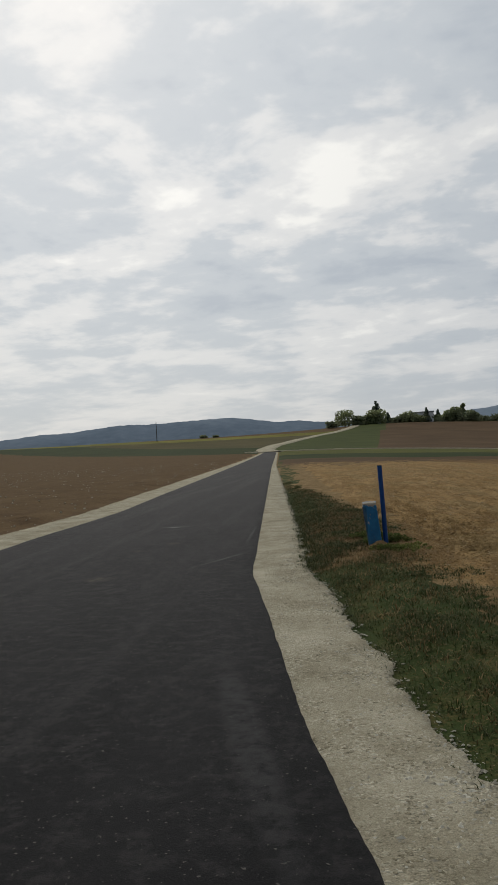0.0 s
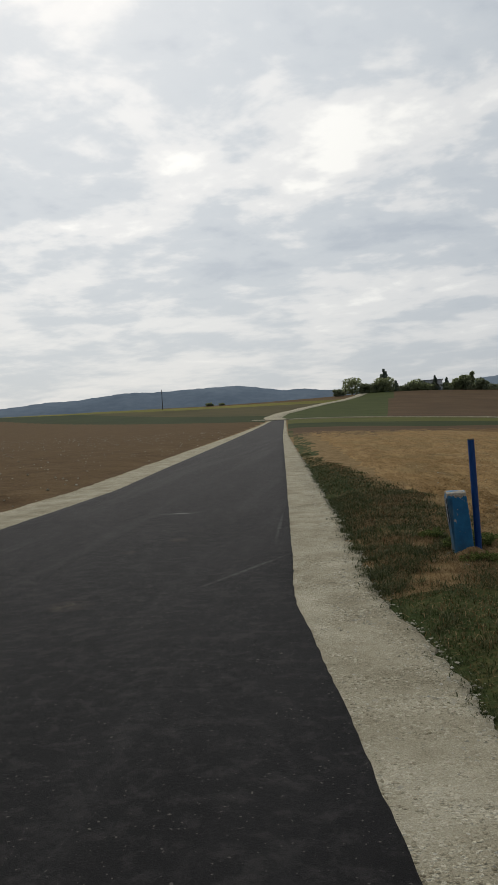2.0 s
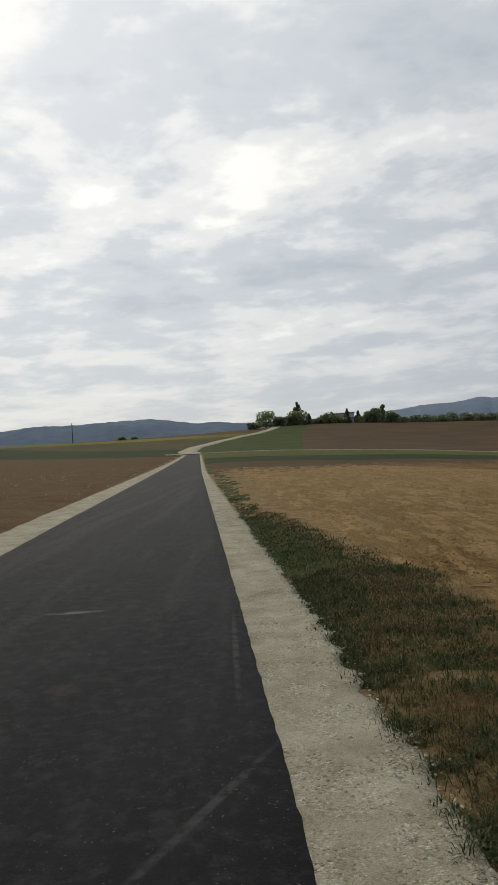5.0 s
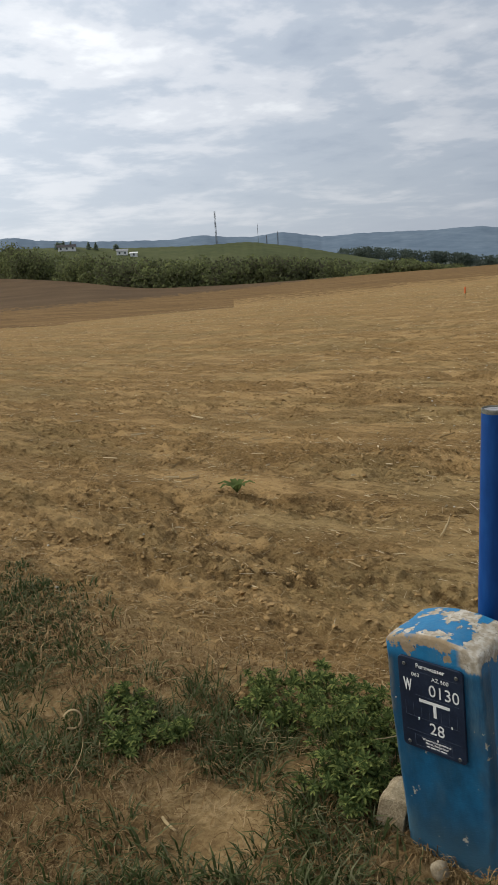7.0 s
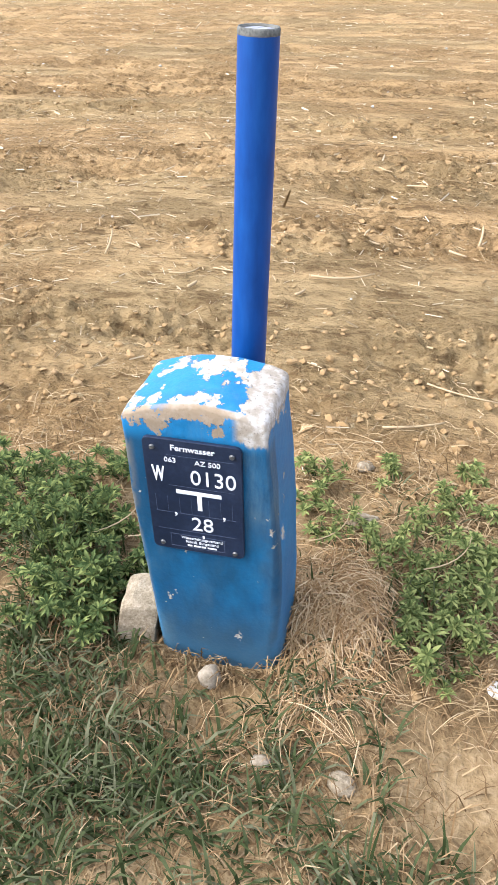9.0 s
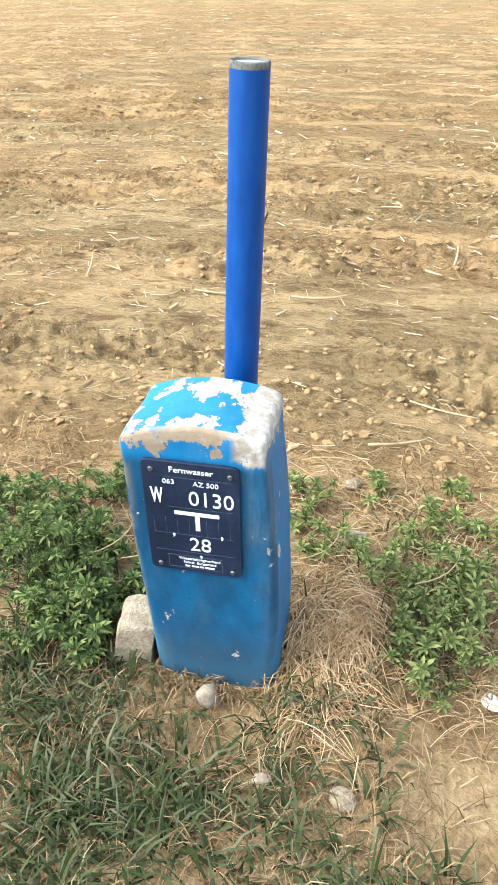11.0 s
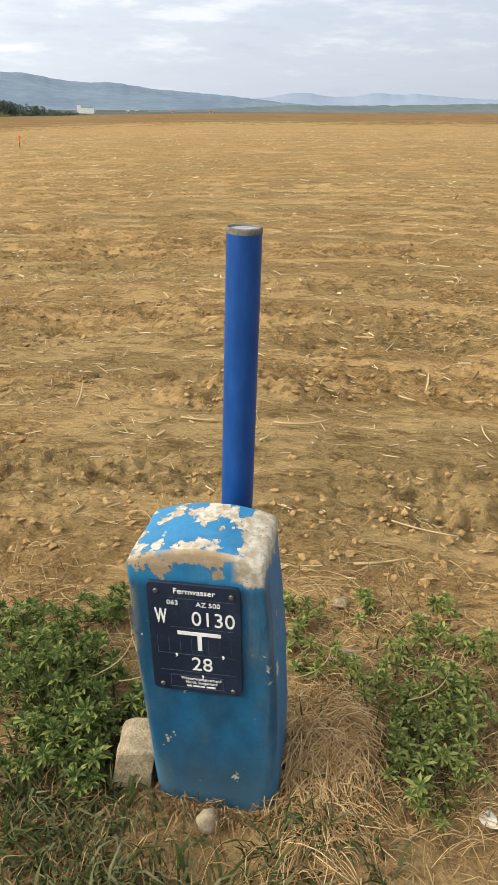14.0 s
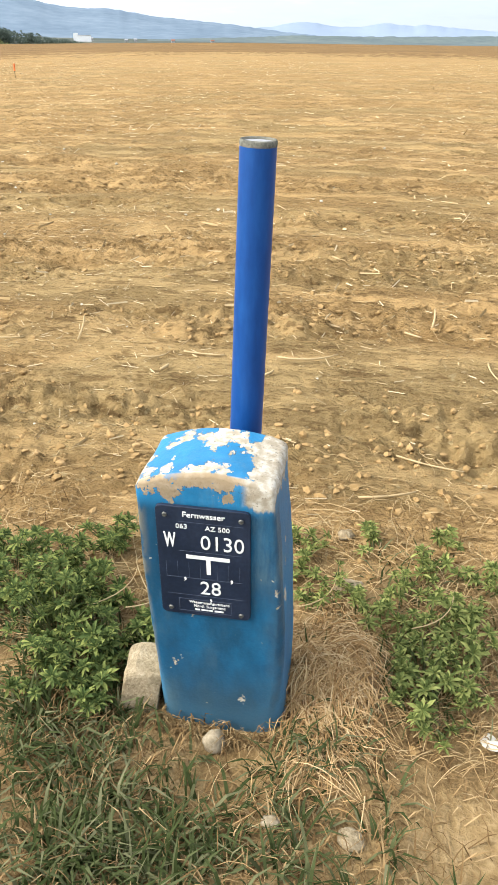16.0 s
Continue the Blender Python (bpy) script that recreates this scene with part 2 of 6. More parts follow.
def field_soil():
    """Tan soil in rows: pale smooth crust between darker, crumbly bands, with bits of straw colour."""
    m, n, l, b = material("stubble_soil")
    tc = n.new("ShaderNodeTexCoord")

    def tex(scale, stretch=(1, 1, 1), detail=5, rough=0.6, where=(0, 0, 0), turn=0.088):
        mp, t = n.new("ShaderNodeMapping"), n.new("ShaderNodeTexNoise")
        mp.inputs["Scale"].default_value, mp.inputs["Location"].default_value, mp.inputs["Rotation"].default_value = stretch, where, (0, 0, turn)
        t.inputs["Scale"].default_value, t.inputs["Detail"].default_value, t.inputs["Roughness"].default_value = scale, detail, rough
        l.new(tc.outputs["Object"], mp.inputs[0])
        l.new(mp.outputs[0], t.inputs["Vector"])
        return t.outputs[0]

    def band(v, lo, hi, a=0.0, c=1.0):
        r = n.new("ShaderNodeMapRange")
        r.interpolation_type = "SMOOTHSTEP"
        for i, q in enumerate((lo, hi, a, c)):
            r.inputs[i + 1].default_value = q
        l.new(v, r.inputs[0])
        return r.outputs[0]

    def calc(op, a, c):
        q = n.new("ShaderNodeMath")
        q.operation = op
        for i, v in enumerate((a, c)):
            if isinstance(v, (int, float)):
                q.inputs[i].default_value = v
            else:
                l.new(v, q.inputs[i])
        return q.outputs[0]

    def mixed(fac, a, c):
        q = n.new("ShaderNodeMix")
        q.data_type = "RGBA"
        l.new(fac, q.inputs[0])
        for i, v in ((6, a), (7, c)):
            if isinstance(v, tuple):
                q.inputs[i].default_value = (*v, 1)
            else:
                l.new(v, q.inputs[i])
        return q.outputs[2]

    rows = tex(2.2, (1.5, 0.3, 1), 7, 0.7)
    patch = tex(4.5, (1.3, 0.45, 1), 7, 0.72, (4, 2, 0))
    crust = band(calc("ADD", calc("MULTIPLY", rows, 0.55), calc("MULTIPLY", patch, 0.45)), 0.44, 0.56)
    fine = tex(46, (1.2, 0.7, 1), 6, 0.7)
    grit = tex(150, detail=4, rough=0.7)
    col = mixed(crust, (0.300, 0.190, 0.080), (0.385, 0.253, 0.112))
    col = mixed(band(tex(0.35, (1, 0.35, 1), 4), 0.40, 0.62, 0.0, 0.45), col, (0.315, 0.196, 0.078))
    col = mixed(band(tex(0.8, (1.2, 0.4, 1), 5, 0.65, (9, 4, 0)), 0.46, 0.62, 0.0, 0.5), col, (0.255, 0.192, 0.088))
    crumbs = calc("MULTIPLY", band(fine, 0.50, 0.62), band(crust, 0.0, 1.0, 0.75, 0.22))
    col = mixed(crumbs, col, (0.168, 0.100, 0.041))
    flecks = calc("MULTIPLY", band(tex(11, (1.7, 0.55, 1), 4, 0.6, (2, 9, 0)), 0.55, 0.63), band(tex(1.1, (1.3, 0.3, 1), 4, 0.6, (6, 1, 0)), 0.40, 0.58, 0.15, 0.75))
    col = mixed(flecks, col, (0.135, 0.084, 0.035))
    col = mixed(band(tex(24, (1.5, 0.6, 1), 3, 0.6, (8, 3, 0)), 0.60, 0.68, 0.0, 0.55), col, (0.12, 0.074, 0.031))
    col = mixed(band(grit, 0.56, 0.72, 0.0, 0.45), col, (0.40, 0.30, 0.165))
    col = mixed(calc("MULTIPLY", band(tex(30, (1, 1, 1), 3, 0.5, (3, 8, 0)), 0.66, 0.70), 0.6), col, (0.40, 0.31, 0.165))
    l.new(col, b.inputs["Base Color"])
    b.inputs["Roughness"].default_value, b.inputs["Specular IOR Level"].default_value = 0.95, 0.03
    bp = n.new("ShaderNodeBump")
    bp.inputs["Strength"].default_value, bp.inputs["Distance"].default_value = 1.0, 0.04
    h = calc("ADD", calc("MULTIPLY", fine, band(crust, 0.0, 1.0, 1.2, 0.45)), calc("MULTIPLY", grit, 0.22))
    h = calc("ADD", h, calc("MULTIPLY", tex(14, (1.6, 0.6, 1), 4, 0.6, (1, 5, 0)), 0.9))
    l.new(h, bp.inputs["Height"])
    l.new(bp.outputs[0], b.inputs["Normal"])
    return m


M_FIELD = field_soil()
# browner far copy of the soil; shaded sides of clods painted into its tones
M_FIELD_FAR = surface("stubble_soil_far", ((0.095, 0.056, 0.024), (0.158, 0.096, 0.040), (0.228, 0.145, 0.064)), 0.5, 5, 0.95, 0.4, 0.06, stretch=(1, 0.25, 1), speck=0.5, speck_scale=11)
M_BROWN = surface("dark_ploughed_soil", ((0.070, 0.045, 0.025), (0.098, 0.064, 0.035), (0.13, 0.086, 0.048)), 0.08, 4, 0.95, 0.3, 0.05)
M_LEFT = surface("stony_brown_soil", ((0.075, 0.046, 0.022), (0.112, 0.072, 0.034), (0.16, 0.108, 0.055)), 0.9, 9, 0.95, 0.8, 0.05, speck=0.35, speck_scale=22)
M_VERGE = surface("verge_earth", ((0.13, 0.083, 0.036), (0.22, 0.148, 0.068), (0.32, 0.228, 0.115)), 5, 45, 0.95, 0.8, 0.02, speck=0.3, speck_scale=110)
M_TURF = surface("grown_verge", ((0.029, 0.045, 0.014), (0.046, 0.062, 0.020), (0.105, 0.088, 0.034)), 2.5, 40, 0.95, 0.8, 0.02, speck=0.3, speck_scale=100)
M_GREEN = surface("young_crop_green", ((0.040, 0.050, 0.014), (0.058, 0.072, 0.020), (0.080, 0.094, 0.030)), 0.12, 3, 0.9, 0.3, 0.05)
M_MEADOW = surface("grass_strip_green", ((0.062, 0.068, 0.016), (0.09, 0.094, 0.022), (0.125, 0.122, 0.034)), 0.2, 3, 0.9, 0.3, 0.05)
M_RAPE = surface("flowering_rapeseed", ((0.10, 0.10, 0.02), (0.16, 0.15, 0.028), (0.24, 0.21, 0.04)), 0.05, 2, 0.9, 0.2, 0.05)
M_DARKGREEN = surface("dark_green_crop", ((0.022, 0.034, 0.012), (0.035, 0.048, 0.016), (0.05, 0.06, 0.02)), 0.1, 3, 0.9, 0.3, 0.05)
M_OLIVE = surface("thin_young_crop", ((0.066, 0.058, 0.026), (0.088, 0.076, 0.034), (0.115, 0.098, 0.045)), 0.06, 2.5, 0.95, 0.3, 0.05)
M_PLAIN = surface("distant_plain", ((0.05, 0.065, 0.055), (0.075, 0.085, 0.07), (0.11, 0.105, 0.085)), 0.004, 0.03, 0.95, 0.0)


def asphalt():
    """Fresh black asphalt: fine pale aggregate, dusty wheel tracks along the road, a few smears and stains."""
    m, n, l, b = material("fresh_asphalt")
    tc = n.new("ShaderNodeTexCoord")

    def tex(scale, stretch=(1, 1, 1), detail=5, rough=0.6, turn=0.0):
        mp, t = n.new("ShaderNodeMapping"), n.new("ShaderNodeTexNoise")
        mp.inputs["Scale"].default_value, mp.inputs["Rotation"].default_value = stretch, (0, 0, turn)
        t.inputs["Scale"].default_value, t.inputs["Detail"].default_value, t.inputs["Roughness"].default_value = scale, detail, rough
        l.new(tc.outputs["Object"], mp.inputs[0])
        l.new(mp.outputs[0], t.inputs["Vector"])
        return t.outputs[0]

    def band(v, lo, hi):
        r = n.new("ShaderNodeMapRange")
        r.interpolation_type = "SMOOTHSTEP"
        r.inputs[1].default_value, r.inputs[2].default_value = lo, hi
        l.new(v, r.inputs[0])
        return r.outputs[0]

    def times(a, c):
        q = n.new("ShaderNodeMath")
        q.operation = "MULTIPLY"
        for i, v in enumerate((a, c)):
            if isinstance(v, (int, float)):
                q.inputs[i].default_value = v
            else:
                l.new(v, q.inputs[i])
        return q.outputs[0]

    def mixed(fac, a, c):
        q = n.new("ShaderNodeMix")
        q.data_type = "RGBA"
        l.new(fac, q.inputs[0])
        for i, v in ((6, a), (7, c)):
            if isinstance(v, tuple):
                q.inputs[i].default_value = (*v, 1)
            else:
                l.new(v, q.inputs[i])
        return q.outputs[2]

    def smear(x, y, half_x, half_y, turn=0.0):
        mp, ln = n.new("ShaderNodeMapping"), n.new("ShaderNodeVectorMath")
        mp.vector_type = "TEXTURE"
        mp.inputs["Location"].default_value, mp.inputs["Rotation"].default_value, mp.inputs["Scale"].default_value = (x, y, 0), (0, 0, turn), (half_x, half_y, 40)
        ln.operation = "LENGTH"
        l.new(tc.outputs["Object"], mp.inputs[0])
        l.new(mp.outputs[0], ln.inputs[0])
        return band(ln.outputs["Value"], 1.0, 0.35)

    col = mixed(band(tex(1.1, (1, 0.35, 1)), 0.32, 0.68), (0.0056, 0.0052, 0.0057), (0.0122, 0.0114, 0.0118))
    track = times(band(tex(1.9, (1, 0.03, 1), 5, 0.6, 0.09), 0.50, 0.66), band(tex(25), 0.30, 0.7))
    col = mixed(times(track, 0.8), col, (0.042, 0.040, 0.038))
    grain = tex(170, detail=4, rough=0.75)
    col = mixed(times(band(grain, 0.54, 0.70), 0.7), col, (0.05, 0.048, 0.046))
    col = mixed(times(band(tex(60, detail=1, rough=0.4), 0.72, 0.75), 0.7), col, (0.15, 0.14, 0.12))
    col = mixed(times(band(tex(9, detail=7, rough=0.75), 0.47, 0.66), 0.7), col, (0.034, 0.0320, 0.030))
    patch = tex(12)
    for x, y, hx, hy, t, tone in ((-3.25, 3.80, 0.36, 0.07, 0.05, (0.12, 0.117, 0.112)), (-2.05, 8.9, 0.14, 0.16, 0, (0.075, 0.072, 0.066)), (-2.75, 1.55, 0.13, 0.16, 0.4, (0.035, 0.027, 0.021)), (-3.1, 0.9, 0.10, 0.12, 0.2, (0.035, 0.027, 0.021)), (-1.78, -0.1, 0.035, 1.0, -0.42, (0.055, 0.053, 0.050)), (-1.75, 2.3, 0.03, 1.4, 0.06, (0.05, 0.048, 0.046)), (-0.75, -5.6, 0.12, 1.6, 0.25, (0.04, 0.039, 0.038)), (-2.9, -1.2, 0.2, 0.2, 0.25, (0.05, 0.04, 0.03))):
        col = mixed(times(smear(x, y, hx, hy, t), band(patch, 0.30, 0.62)), col, tone)
    l.new(col, b.inputs["Base Color"])
    b.inputs["Roughness"].default_value, b.inputs["Specular IOR Level"].default_value = 0.85, 0.14
    bp = n.new("ShaderNodeBump")
    bp.inputs["Strength"].default_value, bp.inputs["Distance"].default_value = 0.9, 0.008
    l.new(grain, bp.inputs["Height"])
    l.new(bp.outputs[0], b.inputs["Normal"])
    return m


M_ASPHALT = asphalt()


def gravel():
    """Crushed limestone: single stones of many tones lying in pale rolled dust."""
    m, n, l, b = material("pale_crushed_stone")
    tc = n.new("ShaderNodeTexCoord")

    def tex(scale, detail=4):
        t = n.new("ShaderNodeTexNoise")
        t.inputs["Scale"].default_value, t.inputs["Detail"].default_value, t.inputs["Roughness"].default_value = scale, detail, 0.65
        l.new(tc.outputs["Object"], t.inputs["Vector"])
        return t.outputs[0]

    def band(v, lo, hi, a=0.0, c=1.0):
        r = n.new("ShaderNodeMapRange")
        r.inputs[1].default_value, r.inputs[2].default_value, r.inputs[3].default_value, r.inputs[4].default_value = lo, hi, a, c
        l.new(v, r.inputs[0])
        return r.outputs[0]

    def calc(op, a, c):
        q = n.new("ShaderNodeMath")
        q.operation = op
        for i, v in enumerate((a, c)):
            if isinstance(v, (int, float)):
                q.inputs[i].default_value = v
            else:
                l.new(v, q.inputs[i])
        return q.outputs[0]

    cells = n.new("ShaderNodeTexVoronoi")
    cells.inputs["Scale"].default_value, cells.inputs["Randomness"].default_value = 75, 1.0
    l.new(tc.outputs["Object"], cells.inputs["Vector"])
    sep = n.new("ShaderNodeSeparateColor")
    l.new(cells.outputs["Color"], sep.inputs[0])
    stones = calc("MULTIPLY", band(sep.outputs[0], 0.45, 0.6), band(tex(3.5), 0.38, 0.6))
    dust = calc("ADD", calc("MULTIPLY", tex(2.2, 6), 0.55), calc("MULTIPLY", tex(140), 0.45))
    fac = calc("ADD", dust, calc("MULTIPLY", stones, band(sep.outputs[1], 0.0, 1.0, -0.16, 0.2)))
    r = n.new("ShaderNodeValToRGB")
    r.color_ramp.elements.new(0.5)
    for e, p, c in zip(r.color_ramp.elements, (0.34, 0.5, 0.68), ((0.21, 0.184, 0.122), (0.385, 0.346, 0.245), (0.59, 0.545, 0.415))):
        e.position, e.color = p, (*c, 1)
    l.new(fac, r.inputs[0])
    l.new(r.outputs[0], b.inputs["Base Color"])
    b.inputs["Roughness"].default_value, b.inputs["Specular IOR Level"].default_value = 0.95, 0.03
    bp = n.new("ShaderNodeBump")
    bp.inputs["Strength"].default_value, bp.inputs["Distance"].default_value = 1.0, 0.012
    l.new(calc("ADD", calc("MULTIPLY", stones, band(cells.outputs["Distance"], 0.0, 0.6, 1.0, 0.0)), calc("MULTIPLY", tex(140), 0.8)), bp.inputs["Height"])
    l.new(bp.outputs[0], b.inputs["Normal"])
    return m


M_GRAVEL = gravel()
# far hills: the blue-grey haze of distance is painted into the base colours
M_HILL = surface("haze_tinted_far_hills", ((0.098, 0.135, 0.176), (0.124, 0.164, 0.208), (0.155, 0.198, 0.24)), 0.004, 0.02, 1.0, 0.0)
M_HILL_FAR = surface("haze_tinted_wooded_hills", ((0.15, 0.195, 0.24), (0.17, 0.215, 0.262), (0.195, 0.24, 0.29)), 0.004, 0.02, 1.0, 0.0)
M_LOWRISE = surface("haze_tinted_low_rise", ((0.075, 0.095, 0.10), (0.095, 0.118, 0.118), (0.125, 0.145, 0.135)), 0.006, 0.04, 1.0, 0.0)
M_FARHILL = surface("haze_tinted_pale_hills", ((0.18, 0.225, 0.29), (0.205, 0.25, 0.315)), 0.002, 0.01, 1.0, 0.0)

M_MEADOW2 = surface("hillside_meadow", ((0.052, 0.062, 0.027), (0.072, 0.082, 0.035), (0.094, 0.100, 0.045)), 0.02, 0.2, 0.95, 0.0)
M_BARK = surface("bark", ((0.035, 0.028, 0.022), (0.06, 0.05, 0.04), (0.09, 0.075, 0.06)), 3, 20, 0.9, 0.3, 0.01)
M_LEAF = islands("leaves_green", ((0.19, 0.225, 0.12), (0.27, 0.30, 0.16), (0.36, 0.38, 0.21)), grain=0.4, through_light=0.65)
M_LEAF_DARK = islands("leaves_dark", ((0.17, 0.20, 0.125), (0.23, 0.26, 0.155), (0.31, 0.33, 0.195)), grain=0.4, through_light=0.65)
M_NEEDLE = islands("needles", ((0.14, 0.175, 0.135), (0.19, 0.225, 0.17), (0.24, 0.275, 0.205)), grain=0.6, through_light=0.65)
M_WOOD = islands("wood_leaves", ((0.085, 0.080, 0.052), (0.112, 0.122, 0.058), (0.15, 0.172, 0.070), (0.21, 0.23, 0.09)), spread=(0.25, 0.8), grain=0.055, through_light=0.5)
M_WOOD_DARK = islands("hedge_leaves", ((0.13, 0.15, 0.095), (0.175, 0.195, 0.115), (0.235, 0.25, 0.14)), spread=(0.25, 0.8), grain=0.08, through_light=0.5)
M_WOOD_PINE = islands("pine_wood", ((0.065, 0.085, 0.07), (0.09, 0.112, 0.09), (0.12, 0.142, 0.11)), spread=(0.25, 0.8), grain=0.03, through_light=0.5)
M_PLASTER = surface("white_plaster", ((0.66, 0.66, 0.645), (0.78, 0.775, 0.755)), 0.6, 6, 0.9, 0.1)
# far village walls: plaster toned down, distance haze put into the colour
M_PLASTER_FAR = surface("haze_dulled_plaster", ((0.26, 0.25, 0.235), (0.34, 0.33, 0.31)), 0.6, 6, 0.9, 0.1)
M_ROOF_GREY = surface("grey_roof", ((0.22, 0.22, 0.22), (0.32, 0.32, 0.32)), 0.8, 8, 0.8, 0.1)
M_ROOF_DARK = surface("dark_roof", ((0.05, 0.045, 0.045), (0.08, 0.07, 0.07)), 0.8, 8, 0.8, 0.1)
M_ROOF_RED = surface("red_tile_roof", ((0.2, 0.09, 0.06), (0.28, 0.13, 0.09)), 0.8, 8, 0.8, 0.1)
M_FRAME = surface("window_frame", ((0.5, 0.5, 0.5), (0.6, 0.6, 0.6)), 2, 20, 0.6, 0.0)
M_GLASS = surface("dark_glass", ((0.03, 0.035, 0.04), (0.05, 0.055, 0.06)), 1, 5, 0.12, 0.0, spec=0.6)
M_STEEL = surface("weathered_steel", ((0.12, 0.13, 0.14), (0.18, 0.19, 0.20)), 1, 12, 0.6, 0.0, metal=0.3)
M_ORANGE = surface("orange_ribbon", ((0.7, 0.17, 0.06), (0.8, 0.23, 0.09)), 8, 60, 0.6, 0.1)


# ---- helpers for building ----
def mesh_data(name, verts, faces, mats, index=None, smooth=False):
    me = bpy.data.meshes.new(name)
    me.from_pydata([tuple(map(float, v)) for v in verts], [], [tuple(map(int, f)) for f in faces])
    for m in mats if isinstance(mats, (list, tuple)) else [mats]:
        me.materials.append(m)
    if index is not None:
        me.polygons.foreach_set("material_index", np.asarray(index, dtype=np.int32))
    if smooth:
        me.polygons.foreach_set("use_smooth", np.ones(len(me.polygons), dtype=bool))
    me.update()
    return me


def thing(name, label, category, at=(0, 0, 0), group="", kind=""):
    ob = new(name)
    ob.empty_display_size = 0.05
    ob.location = at
    return tagged(ob, label, category, group, kind)


def part(name, bm, mat, parent=None, label="", smooth=False):
    me = bpy.data.meshes.new(name)
    bm.to_mesh(me)
    bm.free()
    me.materials.append(mat)
    if smooth:
        me.polygons.foreach_set("use_smooth", np.ones(len(me.polygons), dtype=bool))
    ob = new(name, me)
    ob.parent = parent
    return tagged(ob, label)


def solid(name, verts, faces, mat, parent=None, label="", smooth=False):
    ob = new(name, mesh_data(name, verts, faces, mat, smooth=smooth))
    ob.parent = parent
    return tagged(ob, label)


def box(bm, x0, x1, y0, y1, z0, z1, bevel=0.0):
    made = bmesh.ops.create_cube(bm, size=1.0, matrix=Matrix.Translation(((x0 + x1) / 2, (y0 + y1) / 2, (z0 + z1) / 2)) @ Matrix.Diagonal((x1 - x0, y1 - y0, z1 - z0, 1)))
    if bevel:
        edges = list({e for v in made["verts"] for e in v.link_edges})
        bmesh.ops.bevel(bm, geom=edges, offset=bevel, segments=2, affect="EDGES", profile=0.6)
    return bm


def rod(bm, a, b, ra, rb, segments=10):
    a, b = Vector(a), Vector(b)
    d = b - a
    m = Matrix.Translation((a + b) / 2) @ d.to_track_quat("Z", "Y").to_matrix().to_4x4()
    bmesh.ops.create_cone(bm, cap_ends=True, segments=segments, radius1=ra, radius2=rb, depth=d.length, matrix=m)
    return bm


def noise2(x, y, scale, seed=0.0, octaves=3):
    """Value noise over the plan, for arrays."""
    x, y, out, amp, total = np.asarray(x, float) * scale, np.asarray(y, float) * scale, 0.0, 1.0, 0.0

    def hash01(i, j):
        h = np.sin(i * 127.1 + j * 311.7 + seed * 74.7) * 43758.5453
        return h - np.floor(h)

    for _ in range(octaves):
        i, j = np.floor(x), np.floor(y)
        u, v = x - i, y - j
        u, v = u * u * (3 - 2 * u), v * v * (3 - 2 * v)
        out = out + amp * ((hash01(i, j) * (1 - u) + hash01(i + 1, j) * u) * (1 - v) + (hash01(i, j + 1) * (1 - u) + hash01(i + 1, j + 1) * u) * v)
        total, amp, x, y = total + amp, amp * 0.5, x * 2.03 + 17.1, y * 2.03 + 5.3
    return out / total


# ---- ground: one sheet out to the horizon ----
def rough_soil(x, y):
    """Where the soil lies broken and cloddy (1) or pressed flat (0), in bands along the rows."""
    return step(0.40, 0.60, 0.6 * noise2(x * 2.4 + 0.2 * y, y * 0.45, 1.0, 8, 3) + 0.4 * noise2(x, y, 2.6, 18, 3))


def relief(x, y):
    """Clods and furrows of the worked soil, bumps of the verge."""
    right = x - edge_right(y)
    soil = step(1.5, 2.4, right)
    far = 1 - step(25, 60, np.hypot(x, y))
    furrow = np.sin((x + 0.088 * y + 0.9 * noise2(x, y, 0.35, 4)) * 2 * np.pi / 0.75) * 0.008
    r = np.hypot(x, y)
    clod = (noise2(x * 1.5, y * 0.6, 6.0, 1, 3) - 0.5) * 0.085 * (1 - step(14, 32, r)) + (1 - step(4.5, 13, r)) * (np.abs(noise2(x, y * 0.7, 18.0, 2, 3) - 0.5) * -0.085 + (noise2(x, y, 42.0, 5, 2) - 0.5) * 0.02)
    clod = clod * (0.18 + 1.3 * rough_soil(x, y))
    clod = clod + (1 - step(9, 22, r)) * 0.022 * (noise2(x * 2.2 + 0.19 * y, y * 0.35, 2.2, 19, 3) - 0.5)
    verge = (noise2(x, y, 4.0, 3, 3) - 0.5) * 0.05
    off_road = step(0.55, 0.8, right)
    left = step(0.9, 1.6, edge_left(y) - x)
    return far * (soil * (furrow + clod) + (1 - soil) * off_road * verge + left * (noise2(x, y, 3.0, 6) - 0.5) * 0.06)


